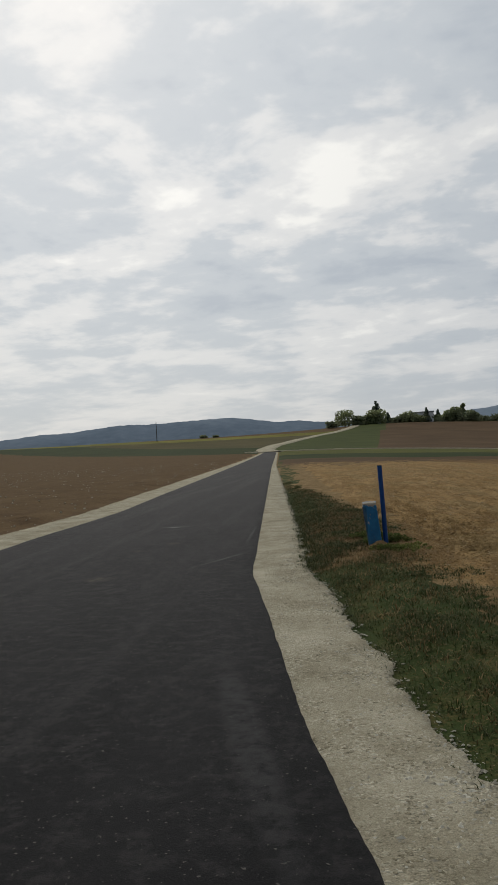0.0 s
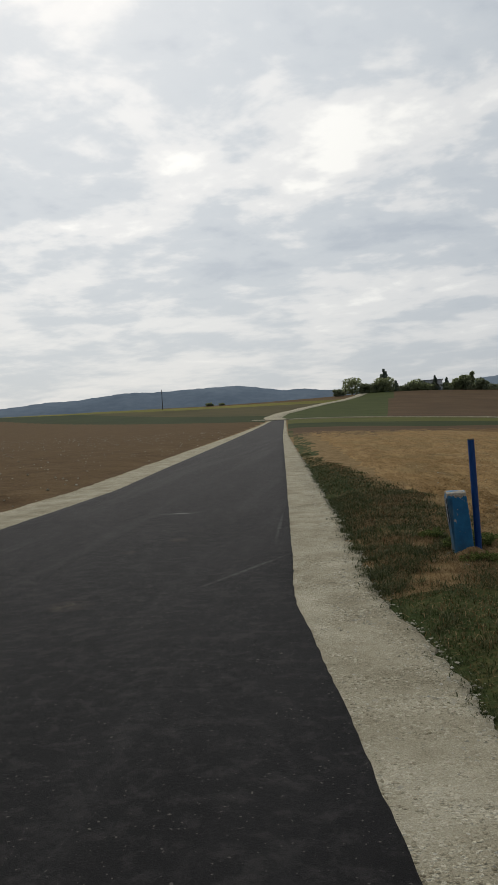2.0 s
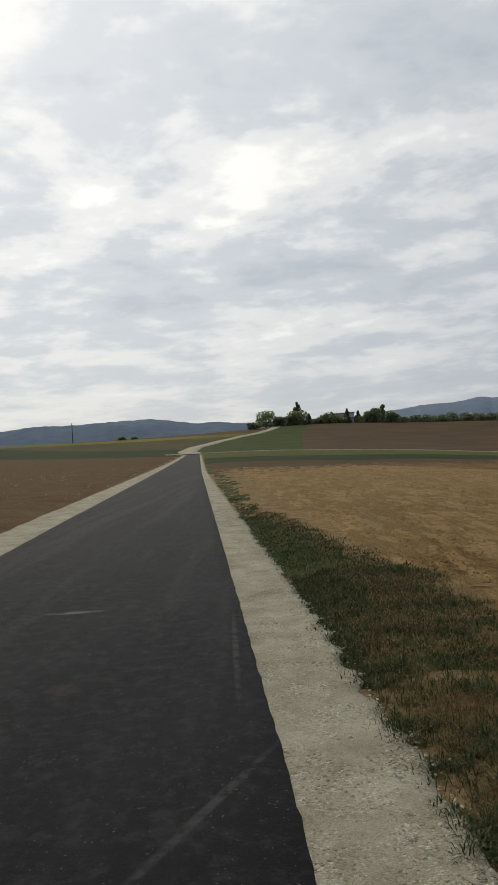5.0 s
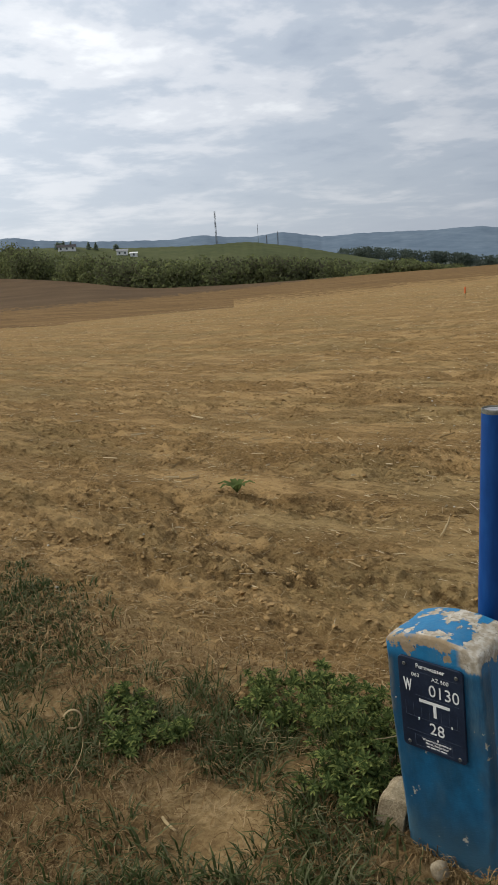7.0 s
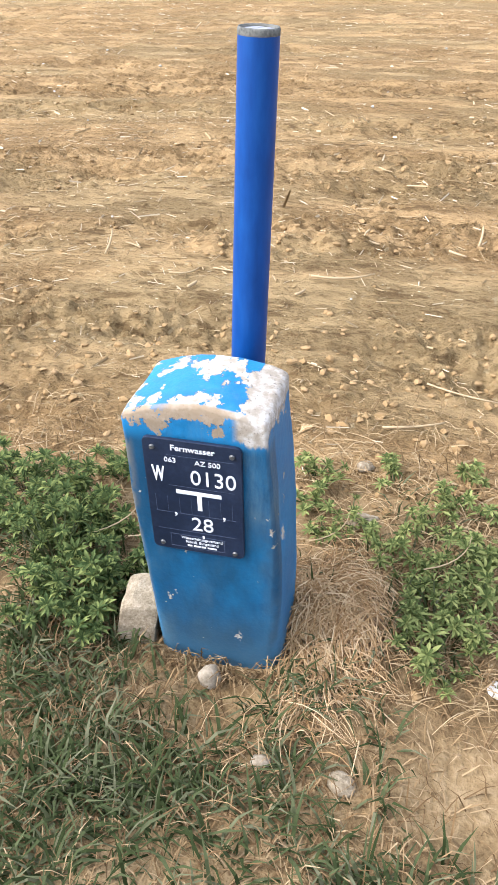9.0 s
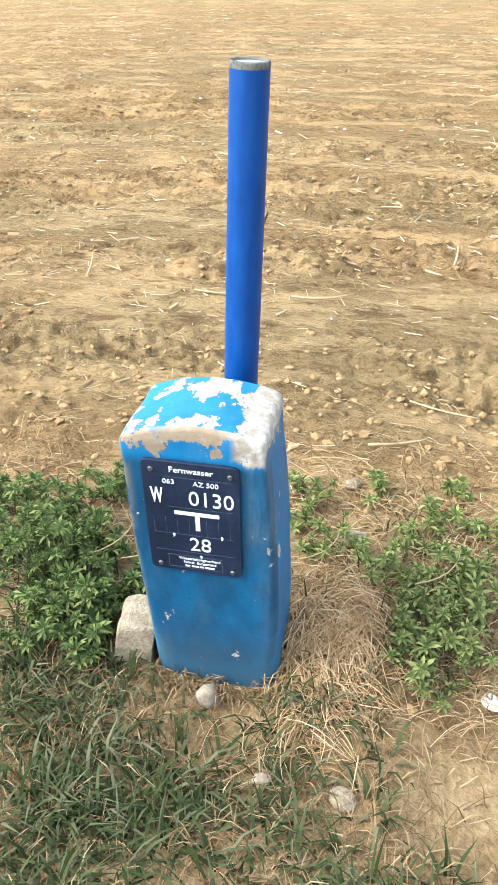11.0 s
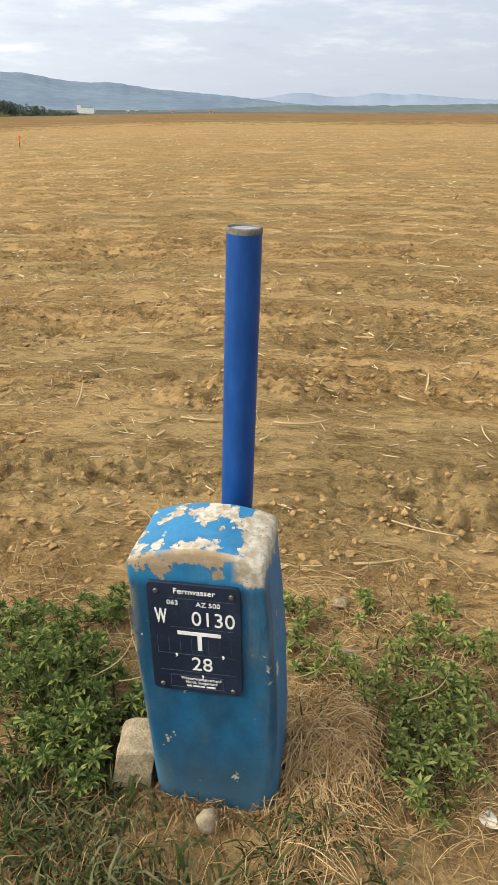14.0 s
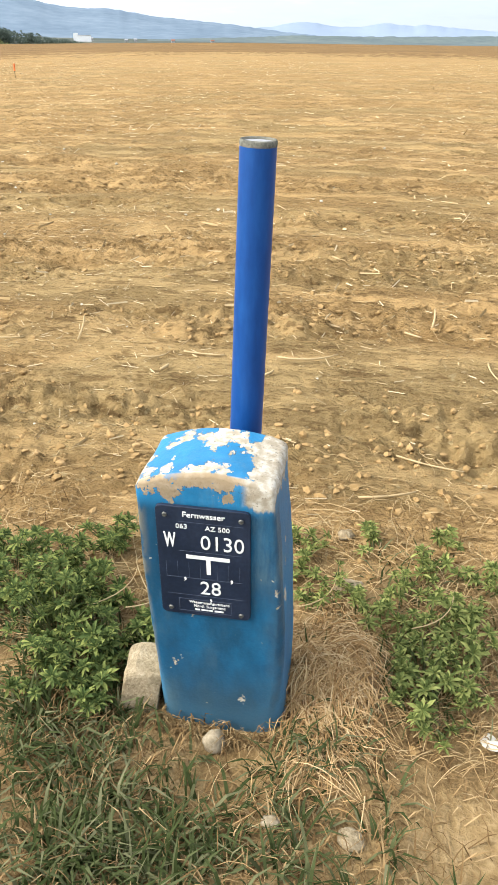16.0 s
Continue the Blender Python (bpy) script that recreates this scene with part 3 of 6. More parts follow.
def build_ground():
    cx, cy = -1.3, -0.5
    az = np.concatenate([np.arange(-180, -42, 4.0), np.arange(-42, -6, 0.45), np.arange(-6, 12, 0.4), np.arange(12, 112, 0.25), np.arange(112, 180, 3.0)])
    rr = np.concatenate([[0.05], np.geomspace(0.22, 1, 90), np.geomspace(1.01, 9, 430), np.geomspace(9.1, 70, 230), np.geomspace(70.8, 350, 190), np.geomspace(356, 4700, 60)])
    A, R = np.meshgrid(np.radians(az), rr)
    X, Y = cx + R * np.sin(A), cy + R * np.cos(A)
    Z = land(X, Y) + relief(X, Y)
    verts = np.stack([X, Y, Z], -1).reshape(-1, 3)
    nr, na = X.shape
    i, j = np.meshgrid(np.arange(nr - 1), np.arange(na), indexing="ij")
    k = (j + 1) % na
    faces = np.stack([i * na + j, i * na + k, (i + 1) * na + k, (i + 1) * na + j], -1).reshape(-1, 4)
    mid = verts[faces].mean(1)
    x, y = mid[:, 0], mid[:, 1]
    r, a = np.hypot(x, y), np.degrees(np.arctan2(x, y))
    wob = noise2(x, y, 1.3, 9) - 0.5
    right, left = x - edge_right(y), edge_left(y) - x
    s = 0.087 * x * -1 + 0.996 * y
    idx = np.zeros(len(mid), int)  # stubble
    chance = np.random.default_rng(26).random(len(mid))
    mottle = 0.45 * noise2(x, y, 0.35, 27, 3) + 0.2 * noise2(x, y, 0.06, 28, 2) + 0.35 * chance
    idx[(step(14, 120, r) > mottle) & (right > 0)] = 1
    idx[(r > 24 + 45 * noise2(x, y, 0.06, 29, 3)) & (right > 0) & (a < 48)] = 1
    idx[(right < 1.75 + 0.6 * wob) & (left < 1.0)] = 4
    idx[(right < 0.4 + 1.1 * (1 - step(4, 17, y)) + 0.5 * wob) & (right > 0.4) & (y < 17) & ((y > 1.3 + wob) | (y < -1.0 + wob))] = 10
    idx[(right > 0.45) & (right < 1.0 + 0.8 * wob) & (y > 16) & (y < 62) & (chance < 0.75)] = 10
    idx[left > 0.9] = 3
    # strips before and behind the cross track
    idx[(s > np.interp(a, (0, 4, 12, 20, 26, 50), (38, 44, 56, 76, 88, 88)) + 12 * (noise2(x, y, 0.08, 61) - 0.5) + 14 * (chance - 0.5)) & (right > 0.55) & (a < 54 + 6 * noise2(x, y, 0.03, 62))] = 2
    idx[(s > 60 + 1.6 * np.clip(a - 5, 0, 40)) & (s < 118) & (right > 0.55) & (a < 31)] = 8
    idx[(s > 84 + 1.1 * np.clip(a - 1.5, 0, 40)) & (s < 118) & (right > 0.55) & (a < 33)] = 6
    idx[(s > 118) & (right > 1)] = 2
    lane = np.interp(y, (118, 140, 185, 235, 268, 288, 318, 345), (-13.5, -17, -19.5, -17, -12, -6, 0.5, 4))
    idx[(s > 122) & (a < 1.7 + 0.004 * (s - 122)) & (x > lane)] = 5
    slant = y + 1.25 * x
    idx[(slant > 88) & (left > 1) & (x < lane)] = 8
    idx[(slant > 142) & (x < lane)] = 11
    idx[(s > 276) & (x < lane) & (y > 118)] = 7
    idx[(s > 297) & (x < lane) & (y > 118)] = 3
    rc = np.interp(a, *T_CREST)
    idx[r > rc + 25] = 5
    idx[r > 700] = 9
    me = mesh_data("ground", verts, faces, [M_FIELD, M_FIELD_FAR, M_BROWN, M_LEFT, M_VERGE, M_GREEN, M_MEADOW, M_RAPE, M_DARKGREEN, M_PLAIN, M_TURF, M_OLIVE], idx, smooth=True)
    return tagged(new("ground", me), "rolling farmland, tan stubble soil, brown and green fields", "ground", kind="structure")


build_ground()


def strip(name, label, category, inner, outer, y0, y1, steps, across, lift, mat, rough=0.0, seed=0, drop=0.05):
    """A long surface between two lines over the plan, with turned-down sides."""
    ys = y0 + (y1 - y0) * np.linspace(0, 1, steps) ** 1.7
    t = np.r_[0, np.linspace(0.006, 0.994, across - 2), 1]
    Y = np.repeat(ys[:, None], across, 1)
    X = inner(Y) * (1 - t) + outer(Y) * t
    Z = land(X, Y) + lift + rough * (noise2(X, Y, 6.0, seed) - 0.5) * (Y < 40)
    Z[:, 0] -= drop
    Z[:, -1] -= drop
    n = across
    i, j = np.meshgrid(np.arange(steps - 1), np.arange(n - 1), indexing="ij")
    faces = np.stack([i * n + j, i * n + j + 1, (i + 1) * n + j + 1, (i + 1) * n + j], -1).reshape(-1, 4)
    ob = new(name, mesh_data(name, np.stack([X, Y, Z], -1).reshape(-1, 3), faces, mat, smooth=True))
    return tagged(ob, label, category, kind="structure")


ragged = lambda y, k: 0.06 * (noise2(y, 0 * y, 1.8, k) - 0.5) + 0.06 * (noise2(y, 0 * y, 8.0, k + 1) - 0.5) + 0.06 * (noise2(y, 0 * y, 25.0, k + 2) - 0.5)
shoulder_right = lambda y: edge_right(y) + np.maximum(0.26, 0.57 - 0.007 * np.maximum(y, 0)) + ragged(y, 11) * 1.6
shoulder_left = lambda y: edge_left(y) - np.maximum(0.5, 0.97 - 0.006 * np.maximum(y, 0)) + ragged(y, 15) * 1.5
strip("road", "narrow farm road of fresh dark asphalt", "road", lambda y: edge_left(y) + ragged(y, 21) * 0.5, lambda y: edge_right(y) + ragged(y, 23) * 0.22, -30, 121, 1500, 26, 0.03, M_ASPHALT, drop=0.03)
strip("gravel_shoulder", "pale crushed limestone shoulder beside the asphalt", "road shoulder", lambda y: edge_right(y) - 0.12, shoulder_right, -30, 120, 1600, 12, 0.017, M_GRAVEL, 0.010, 31, 0.04)
strip("gravel_shoulder", "pale gravel edge between asphalt and ploughed field", "road shoulder", shoulder_left, lambda y: edge_left(y) + 0.12, -30, 120, 1600, 8, 0.020, M_GRAVEL, 0.006, 33, 0.04)

# ---- far hills ----
def ridge(name, label, az0, az1, dist, bumps, base, floor_z, mat, depth=900, seed=0, rough=6.0, power=2, category="hills"):
    """A long ridge: heights in degrees over the horizon, as a base and a few swells over the bearing, or as a skyline that runs through them."""
    az = np.linspace(az0, az1, 420)
    el = base + 0 * az
    if power:
        for a, w, h in bumps:
            el = el + h * np.exp(-np.abs((az - a) / w) ** power)
    else:
        el = np.interp(az, *np.array(bumps).T)
        k = np.hanning(2 * int(0.9 / (az[1] - az[0])) + 3)
        el = np.convolve(np.pad(el, len(k) // 2, mode="edge"), k / k.sum(), "valid")
    fade = step(0, 0.06, (az - az0) / (az1 - az0)) * step(0, 0.06, (az1 - az) / (az1 - az0))
    top = np.maximum(dist * np.tan(np.radians(el)) * fade + (1 - fade) * floor_z, floor_z + 0.5) + rough * (noise2(az * 3, 0 * az, 1.0, seed, 4) - 0.5) * fade
    rows = []
    for k, (d, h) in enumerate(((dist - depth, 0), (dist - 0.62 * depth, 0.32), (dist - 0.3 * depth, 0.68), (dist, 1.0), (dist + 0.4 * depth, 0.55), (dist + depth * 0.8, 0))):
        wob = 1 + 0.10 * (noise2(az * 0.6, 0 * az + k, 1.0, seed + k) - 0.5) * (0 < h < 1)
        rows.append(np.stack([d * np.sin(np.radians(az)), d * np.cos(np.radians(az)), floor_z + (top - floor_z) * h * wob], -1))
    V = np.stack(rows)
    n = len(az)
    faces = [(i * n + j, i * n + j + 1, (i + 1) * n + j + 1, (i + 1) * n + j) for i in range(len(rows) - 1) for j in range(n - 1)]
    ob = new(name, mesh_data(name, V.reshape(-1, 3), faces, mat, smooth=True))
    return tagged(ob, label, category, kind="structure")


LEFT_SKYLINE = ((-62, 1.2), (-45, 1.6), (-34, 2.2), (-28, 2.62), (-25, 2.88), (-22.4, 3.12), (-20.8, 3.12), (-17.3, 3.5), (-14.5, 3.45), (-11, 3.58), (-8.6, 3.58), (-7, 3.34), (-5, 3.02), (-4, 3.12), (-2.3, 2.86), (4, 2.3), (14, 1.4))
MID_SKYLINE = ((-3, 2.5), (-1.6, 2.95), (0, 2.8), (6, 2.6), (8.4, 2.94), (9.8, 3.0), (11, 3.18), (13.6, 3.18), (14.6, 3.3), (15.2, 3.5), (15.8, 3.3), (17.5, 3.24), (19.3, 3.08), (21.2, 3.06), (25.2, 2.72), (28.6, 2.7), (38, 1.2))
RIGHT_SKYLINE = ((18, 1.6), (24, 2.2), (28, 2.75), (31.8, 3.1), (33.4, 3.36), (34.8, 3.05), (37.1, 2.86), (40, 2.68), (44.2, 2.52), (46.2, 2.72), (48.6, 2.43), (50.2, 2.35), (52.3, 2.55), (54.6, 2.08), (55.6, 2.0), (57.5, 2.05), (60.2, 2.0), (62, 1.9), (64, 1.9), (65.7, 1.95), (68, 1.56), (69.6, 1.36), (71.7, 1.4), (74.6, 0.98), (78, 0.73), (80.5, 0.5), (83, 0.22), (86, 0.0), (96, -0.3))
PALE_SKYLINE = ((76, 0.2), (80, 0.35), (82.2, 0.53), (83.4, 0.78), (84.6, 0.83), (86.3, 0.58), (87.8, 0.58), (89.4, 0.84), (91.2, 0.66), (92, 0.8), (93, 0.66), (96.7, 0.42), (104, 0.5), (125, 0.1))
LOW_SKYLINE = ((74, -0.3), (80, -0.12), (84, 0.06), (88, 0.05), (92, 0.1), (96.7, 0.22), (106, 0.18), (125, -0.2))
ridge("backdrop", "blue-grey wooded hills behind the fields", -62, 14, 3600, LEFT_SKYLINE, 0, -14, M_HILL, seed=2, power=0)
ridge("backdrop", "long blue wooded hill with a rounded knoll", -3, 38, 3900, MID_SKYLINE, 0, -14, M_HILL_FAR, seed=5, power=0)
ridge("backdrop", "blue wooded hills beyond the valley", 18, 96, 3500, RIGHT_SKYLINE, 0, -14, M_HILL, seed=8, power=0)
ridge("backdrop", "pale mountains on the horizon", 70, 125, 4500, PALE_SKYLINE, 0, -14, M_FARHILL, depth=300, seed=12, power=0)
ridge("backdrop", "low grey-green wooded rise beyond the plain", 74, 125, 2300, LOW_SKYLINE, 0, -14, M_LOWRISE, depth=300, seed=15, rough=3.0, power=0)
SLOPE_LINE = ((26, 0.2), (30, 1.9), (33, 2.7), (37, 2.62), (40, 2.35), (44, 2.2), (47.3, 2.14), (49.6, 2.2), (52.2, 1.8), (54.6, 1.3), (56.2, 0.9), (60.1, 0.07), (62.5, -0.5), (66, -1.4), (70, -1.9))
ridge("hillside", "green meadow hillside behind the wood", 26, 70, 430, SLOPE_LINE, 0, -15, M_MEADOW2, depth=190, seed=14, rough=0.6, power=0, category="hillside")


# ---- roads far off ----
def slope_z(az, r=430.0):
    """Height of the green hillside at a bearing, at its crest or on its near slope."""
    el = float(np.interp(az, *np.array(SLOPE_LINE).T))
    return -15 + (430 * math.tan(radians(el)) + 15) * (0.68 + 0.32 * (r - 373) / 57)


def poly_strip(name, label, points, width, mat, lift=0.06):
    p = np.array(points, float)
    d = np.r_[0, np.cumsum(np.hypot(*np.diff(p, axis=0).T))]
    t = np.arange(0, d[-1], 2.0)
    x, y = np.interp(t, d, p[:, 0]), np.interp(t, d, p[:, 1])
    for _ in range(8):
        x[1:-1], y[1:-1] = (x[:-2] + 2 * x[1:-1] + x[2:]) / 4, (y[:-2] + 2 * y[1:-1] + y[2:]) / 4
    tx, ty = np.gradient(x), np.gradient(y)
    k = np.hypot(tx, ty)
    verts = []
    for o in (-0.5, -0.46, 0.46, 0.5):
        px, py = x + o * width * ty / k, y - o * width * tx / k
        verts.append(np.stack([px, py, land(px, py) + (lift if abs(o) < 0.5 else -0.1)], -1))
    n = len(t)
    faces = [(a * n + i, a * n + i + 1, (a + 1) * n + i + 1, (a + 1) * n + i) for a in range(3) for i in range(n - 1)]
    return tagged(new(name, mesh_data(name, np.concatenate(verts), faces, mat, smooth=True)), label, "road", kind="structure")


poly_strip("track", "pale farm track climbing towards the houses", ((-13.5, 118), (-17, 140), (-19.5, 185), (-17, 235), (-12, 268), (-6, 288), (0.5, 318), (4, 345)), 3.6, M_GRAVEL, 0.12)
poly_strip("track", "pale cross track between the fields", ((-18, 118.5), (-14, 120), (20, 123.5), (50, 126), (75, 130)), 1.9, M_GRAVEL, 0.12)


# ---- trees ----
def tube(verts, faces, a, b, ra, rb, n=5):
    a, b = np.array(a, float), np.array(b, float)
    d = b - a
    u = np.cross(d, (0.3, 0.9, 0.2))
    u /= np.linalg.norm(u) + 1e-9
    v = np.cross(d, u)
    v /= np.linalg.norm(v) + 1e-9
    base = len(verts)
    for c, r in ((a, ra), (b, rb)):
        for k in range(n):
            t = 2 * np.pi * k / n
            verts.append(c + r * (np.cos(t) * u + np.sin(t) * v))
    for k in range(n):
        faces.append((base + k, base + (k + 1) % n, base + n + (k + 1) % n, base + n + k))


def leaf_cloud(rng, centres, radii, count, size):
    """Small tilted leaf clumps scattered through and over a few lobes."""
    pick = rng.integers(0, len(centres), count)
    d = rng.normal(size=(count, 3))
    d /= np.linalg.norm(d, axis=1)[:, None]
    p = np.array(centres)[pick] + d * np.array(radii)[pick] * (0.55 + 0.5 * rng.random((count, 1)) ** 0.5)
    n = d + 0.8 * rng.normal(size=(count, 3))
    n /= np.linalg.norm(n, axis=1)[:, None]
    u = np.cross(n, rng.normal(size=(count, 3)))
    u /= np.linalg.norm(u, axis=1)[:, None]
    v = np.cross(n, u)
    s = size * (0.5 + rng.random((count, 1)))
    verts = np.stack([p - s * u * 0.6 - s * v * 0.5, p + s * u * 0.6 - s * v * 0.3, p + s * v, p - s * u * 0.5 + s * v * 0.5], 1)
    return verts


def crown_shape(rng, kind, h, w):
    if kind == "conifer":
        cs, rs = [], []
        for k in range(9):
            z = h * (0.14 + 0.82 * k / 8)
            r = w / 2 * (1 - 0.92 * k / 8) + 0.12
            for q in range(3 if k < 7 else 1):
                t = rng.random() * 6.28
                cs.append((0.4 * r * math.cos(t), 0.4 * r * math.sin(t), z))
                rs.append((r * 0.7, r * 0.7, h * 0.07))
        return cs, rs
    if kind == "poplar":
        return [(rng.normal() * w * 0.08, rng.normal() * w * 0.08, h * (0.25 + 0.68 * k / 8)) for k in range(9)], [(w * (0.42 if k < 6 else 0.25),) * 2 + (h * 0.1,) for k in range(9)]
    n = 9
    cs = [(w * 0.27 * math.cos(6.28 * k / n + rng.random()), w * 0.27 * math.sin(6.28 * k / n + rng.random()), h * (0.42 + 0.36 * rng.random())) for k in range(n)] + [(0, 0, h * 0.78)]
    rs = [(w * 0.24, w * 0.24, h * 0.19)] * n + [(w * 0.25, w * 0.25, h * 0.2)]
    cs += [(w * 0.3 * math.cos(1.3 * k), w * 0.3 * math.sin(1.3 * k), h * 0.27) for k in range(5)]
    rs += [(w * 0.22, w * 0.22, h * 0.16)] * 5
    return cs, rs


def make_tree(kind, h, w, x, y, label, mat, seed, count=900, size=0.42, group="", category="tree"):
    rng = np.random.default_rng(seed)
    at = (x, y, float(land(x, y)) - 0.05)
    root = thing("tree" if category == "tree" else category, label, category, at, group)
    verts, faces = [], []
    tube(verts, faces, (0, 0, -0.3), (0.05, 0, h * 0.45), h * 0.022 + 0.05, h * 0.015)
    tube(verts, faces, (0.05, 0, h * 0.45), (0, 0, h * (0.92 if kind != "round" else 0.75)), h * 0.015, 0.02)
    if kind == "round":
        for k in range(5):
            t = 6.28 * k / 5
            tube(verts, faces, (0.03, 0, h * (0.3 + 0.06 * k)), (w * 0.3 * math.cos(t), w * 0.3 * math.sin(t), h * (0.55 + 0.06 * k)), h * 0.009 + 0.02, 0.015)
    solid("trunk", verts, faces, M_BARK, root)
    q = leaf_cloud(rng, *crown_shape(rng, kind, h, w), count, size)
    solid("crown", q.reshape(-1, 3), np.arange(count * 4).reshape(-1, 4), mat, root)
    return root


def bearing(az, r):
    return r * math.sin(radians(az)), r * math.cos(radians(az))


VILLAGE = [("round", -0.45, 6.6, 7.2, "g"), ("round", 1.0, 4.3, 4.5, "d"), ("round", 0.5, 4.0, 4.0, "d"), ("conifer", 1.95, 8.7, 5.6, "k"), ("round", 1.9, 5.6, 7.0, "g"), ("conifer", 2.75, 4.6, 3.0, "k"),
           ("round", 4.3, 4.6, 6.0, "g"), ("round", 3.6, 3.4, 4.5, "d"), ("conifer", 5.6, 5.4, 2.4, "k"), ("conifer", 6.4, 5.2, 2.2, "k"), ("round", 7.1, 4.8, 4.6, "g"), ("poplar", 8.15, 7.2, 2.6, "g"),
           ("round", 7.7, 6.0, 4.0, "g"), ("round", 8.8, 4.2, 5.0, "d"), ("round", 6.1, 3.2, 5.0, "d"), ("round", 5.0, 2.9, 5.0, "g"), ("conifer", 7.55, 5.6, 2.2, "k"), ("round", 1.45, 4.8, 4.2, "d")]
LEAFS = {"g": M_LEAF, "d": M_LEAF_DARK, "k": M_NEEDLE}
SAYS = {"round": "leafy green broad-crowned tree by the hilltop houses", "conifer": "dark pointed spruce among the hilltop houses", "poplar": "tall slender pale green poplar on the ridge"}
for n, (kind, az, h, w, leaf) in enumerate(VILLAGE):
    make_tree(kind, h * 1.28, w * (1.75 if kind == "conifer" else 1.3), *bearing(az, 334 + (n * 7) % 13), SAYS[kind], LEAFS[leaf], 40 + n, 1400, 0.46, group="trees on the ridge")
make_tree("round", 3.0, 5.2, *bearing(-1.45, 322), "low round dark bush beside the farm track", M_LEAF_DARK, 71, category="bush")
for n, (az, h, w) in enumerate(((-11.2, 1.2, 3.2), (-10.3, 0.9, 2.4), (36.3, 4.2, 4.0), (36.7, 4.4, 3.0), (37.2, 4.0, 2.8), (38.4, 4.2, 3.0), (38.9, 4.0, 2.8), (40.3, 3.6, 3.2))):
    x, y = bearing(az, 306 if n < 2 else 424)
    t = make_tree("round" if n in (0, 1, 2, 7) else "conifer", h, w, x, y, "small dark tree on the far field edge" if n < 2 else "dark tree beside the hillside houses", M_LEAF_DARK if n < 2 else M_NEEDLE, 90 + n, 420, 0.36, "trees by the hillside houses" if n > 1 else "field edge shrubs")
    if n > 1:
        t.location.z = slope_z(az, 424) - 0.4


def wood(name, label, spots, mat, seed, per=420, size=0.5):
    """A belt of trees far off, as one thing that cannot be counted."""
    rng = np.random.default_rng(seed)
    quads, tv, tf = [], [], []
    for x, y, z, h, w in spots:
        cs, rs = crown_shape(rng, "round", h, w)
        cs = cs + [(w * 0.3 * rng.normal(), w * 0.3 * rng.normal(), h * 0.25) for _ in range(4)]
        rs = rs + [(w * 0.25, w * 0.25, h * 0.18)] * 4
        quads.append(leaf_cloud(rng, cs, rs, per, size) + np.array((x, y, z)))
        tube(tv, tf, (x, y, z - 0.5), (x + 0.2 * rng.normal(), y, z + h * 0.7), 0.12, 0.05, 4)
    q = np.concatenate(quads).reshape(-1, 3)
    n = len(tv)
    verts = np.concatenate([np.array(tv), q])
    faces = list(tf) + [tuple(n + 4 * k + j for j in range(4)) for k in range(len(q) // 4)]
    idx = np.r_[np.ones(len(tf), int), np.zeros(len(q) // 4, int)]
    return tagged(new(name, mesh_data(name, verts, faces, [mat, M_BARK], idx)), label, "wood", kind="stuff")


rng = np.random.default_rng(5)
spots = []
for k in range(310):
    az = 23.5 + 40.5 * rng.random()
    rc = np.interp(az, *T_CREST) + 14 + 34 * rng.random()
    full = np.interp(az, (23, 26.3, 28.4, 30.5, 31.9, 34.5, 36.1, 40, 43.9, 48, 52, 56, 58.5, 60.9, 63.2, 66), (1.9, 2.4, 2.65, 3.1, 3.35, 2.8, 2.5, 1.85, 1.4, 1.3, 0.96, 0.5, 0.1, 0.15, -0.55, -0.8))
    x, y = bearing(az, rc)
    zb = 1.1 + np.interp(az, *T_CREST) * math.tan(radians(np.interp(az, *T_RISE)))
    h = max(2.0, (1.1 + rc * math.tan(radians(full)) - zb + 1.6) * (0.5 + 0.55 * rng.random()))
    spots.append((x, y, zb - 1.6, h, 5.5 + 6.5 * rng.random()))
wood("wood", "spring-green and grey valley wood beyond the stubble field", spots, M_WOOD, 6, 560, 0.42)
spots = []
for k in range(170):
    az = 2.6 + 24.4 * rng.random()
    rc = np.interp(az, *T_CREST) + 6 + 16 * rng.random()
    x, y = bearing(az, rc)
    zb = 1.1 + np.interp(az, *T_CREST) * math.tan(radians(np.interp(az, *T_RISE)))
    spots.append((x, y, zb - 0.8, (2.6 + 2.2 * rng.random()) * (1.45 if 20 < az < 23.5 or rng.random() < 0.1 else 1.0), 3.5 + 2.5 * rng.random()))
wood("hedge", "dark green hedge along the top of the brown field", spots, M_WOOD_DARK, 7, 260, 0.42)
spots = []
for k in range(150):
    az = 55.9 + 14 * rng.random() ** 0.9
    r = 600 + 40 * rng.random()
    top = float(np.interp(az, (55.5, 58.2, 60.2, 62.1, 64, 65.7, 68.6, 70), (1.25, 1.15, 0.88, 0.6, 0.36, 0.1, -0.36, -0.56)))
    h = 8 + 4 * rng.random()
    x, y = bearing(az, r)
    spots.append((x, y, 1.1 + r * math.tan(radians(top)) - h, h, 6 + 3 * rng.random()))
wood("wood", "dark pine wood behind the green hillside", spots, M_WOOD_PINE, 8, 120, 0.7)


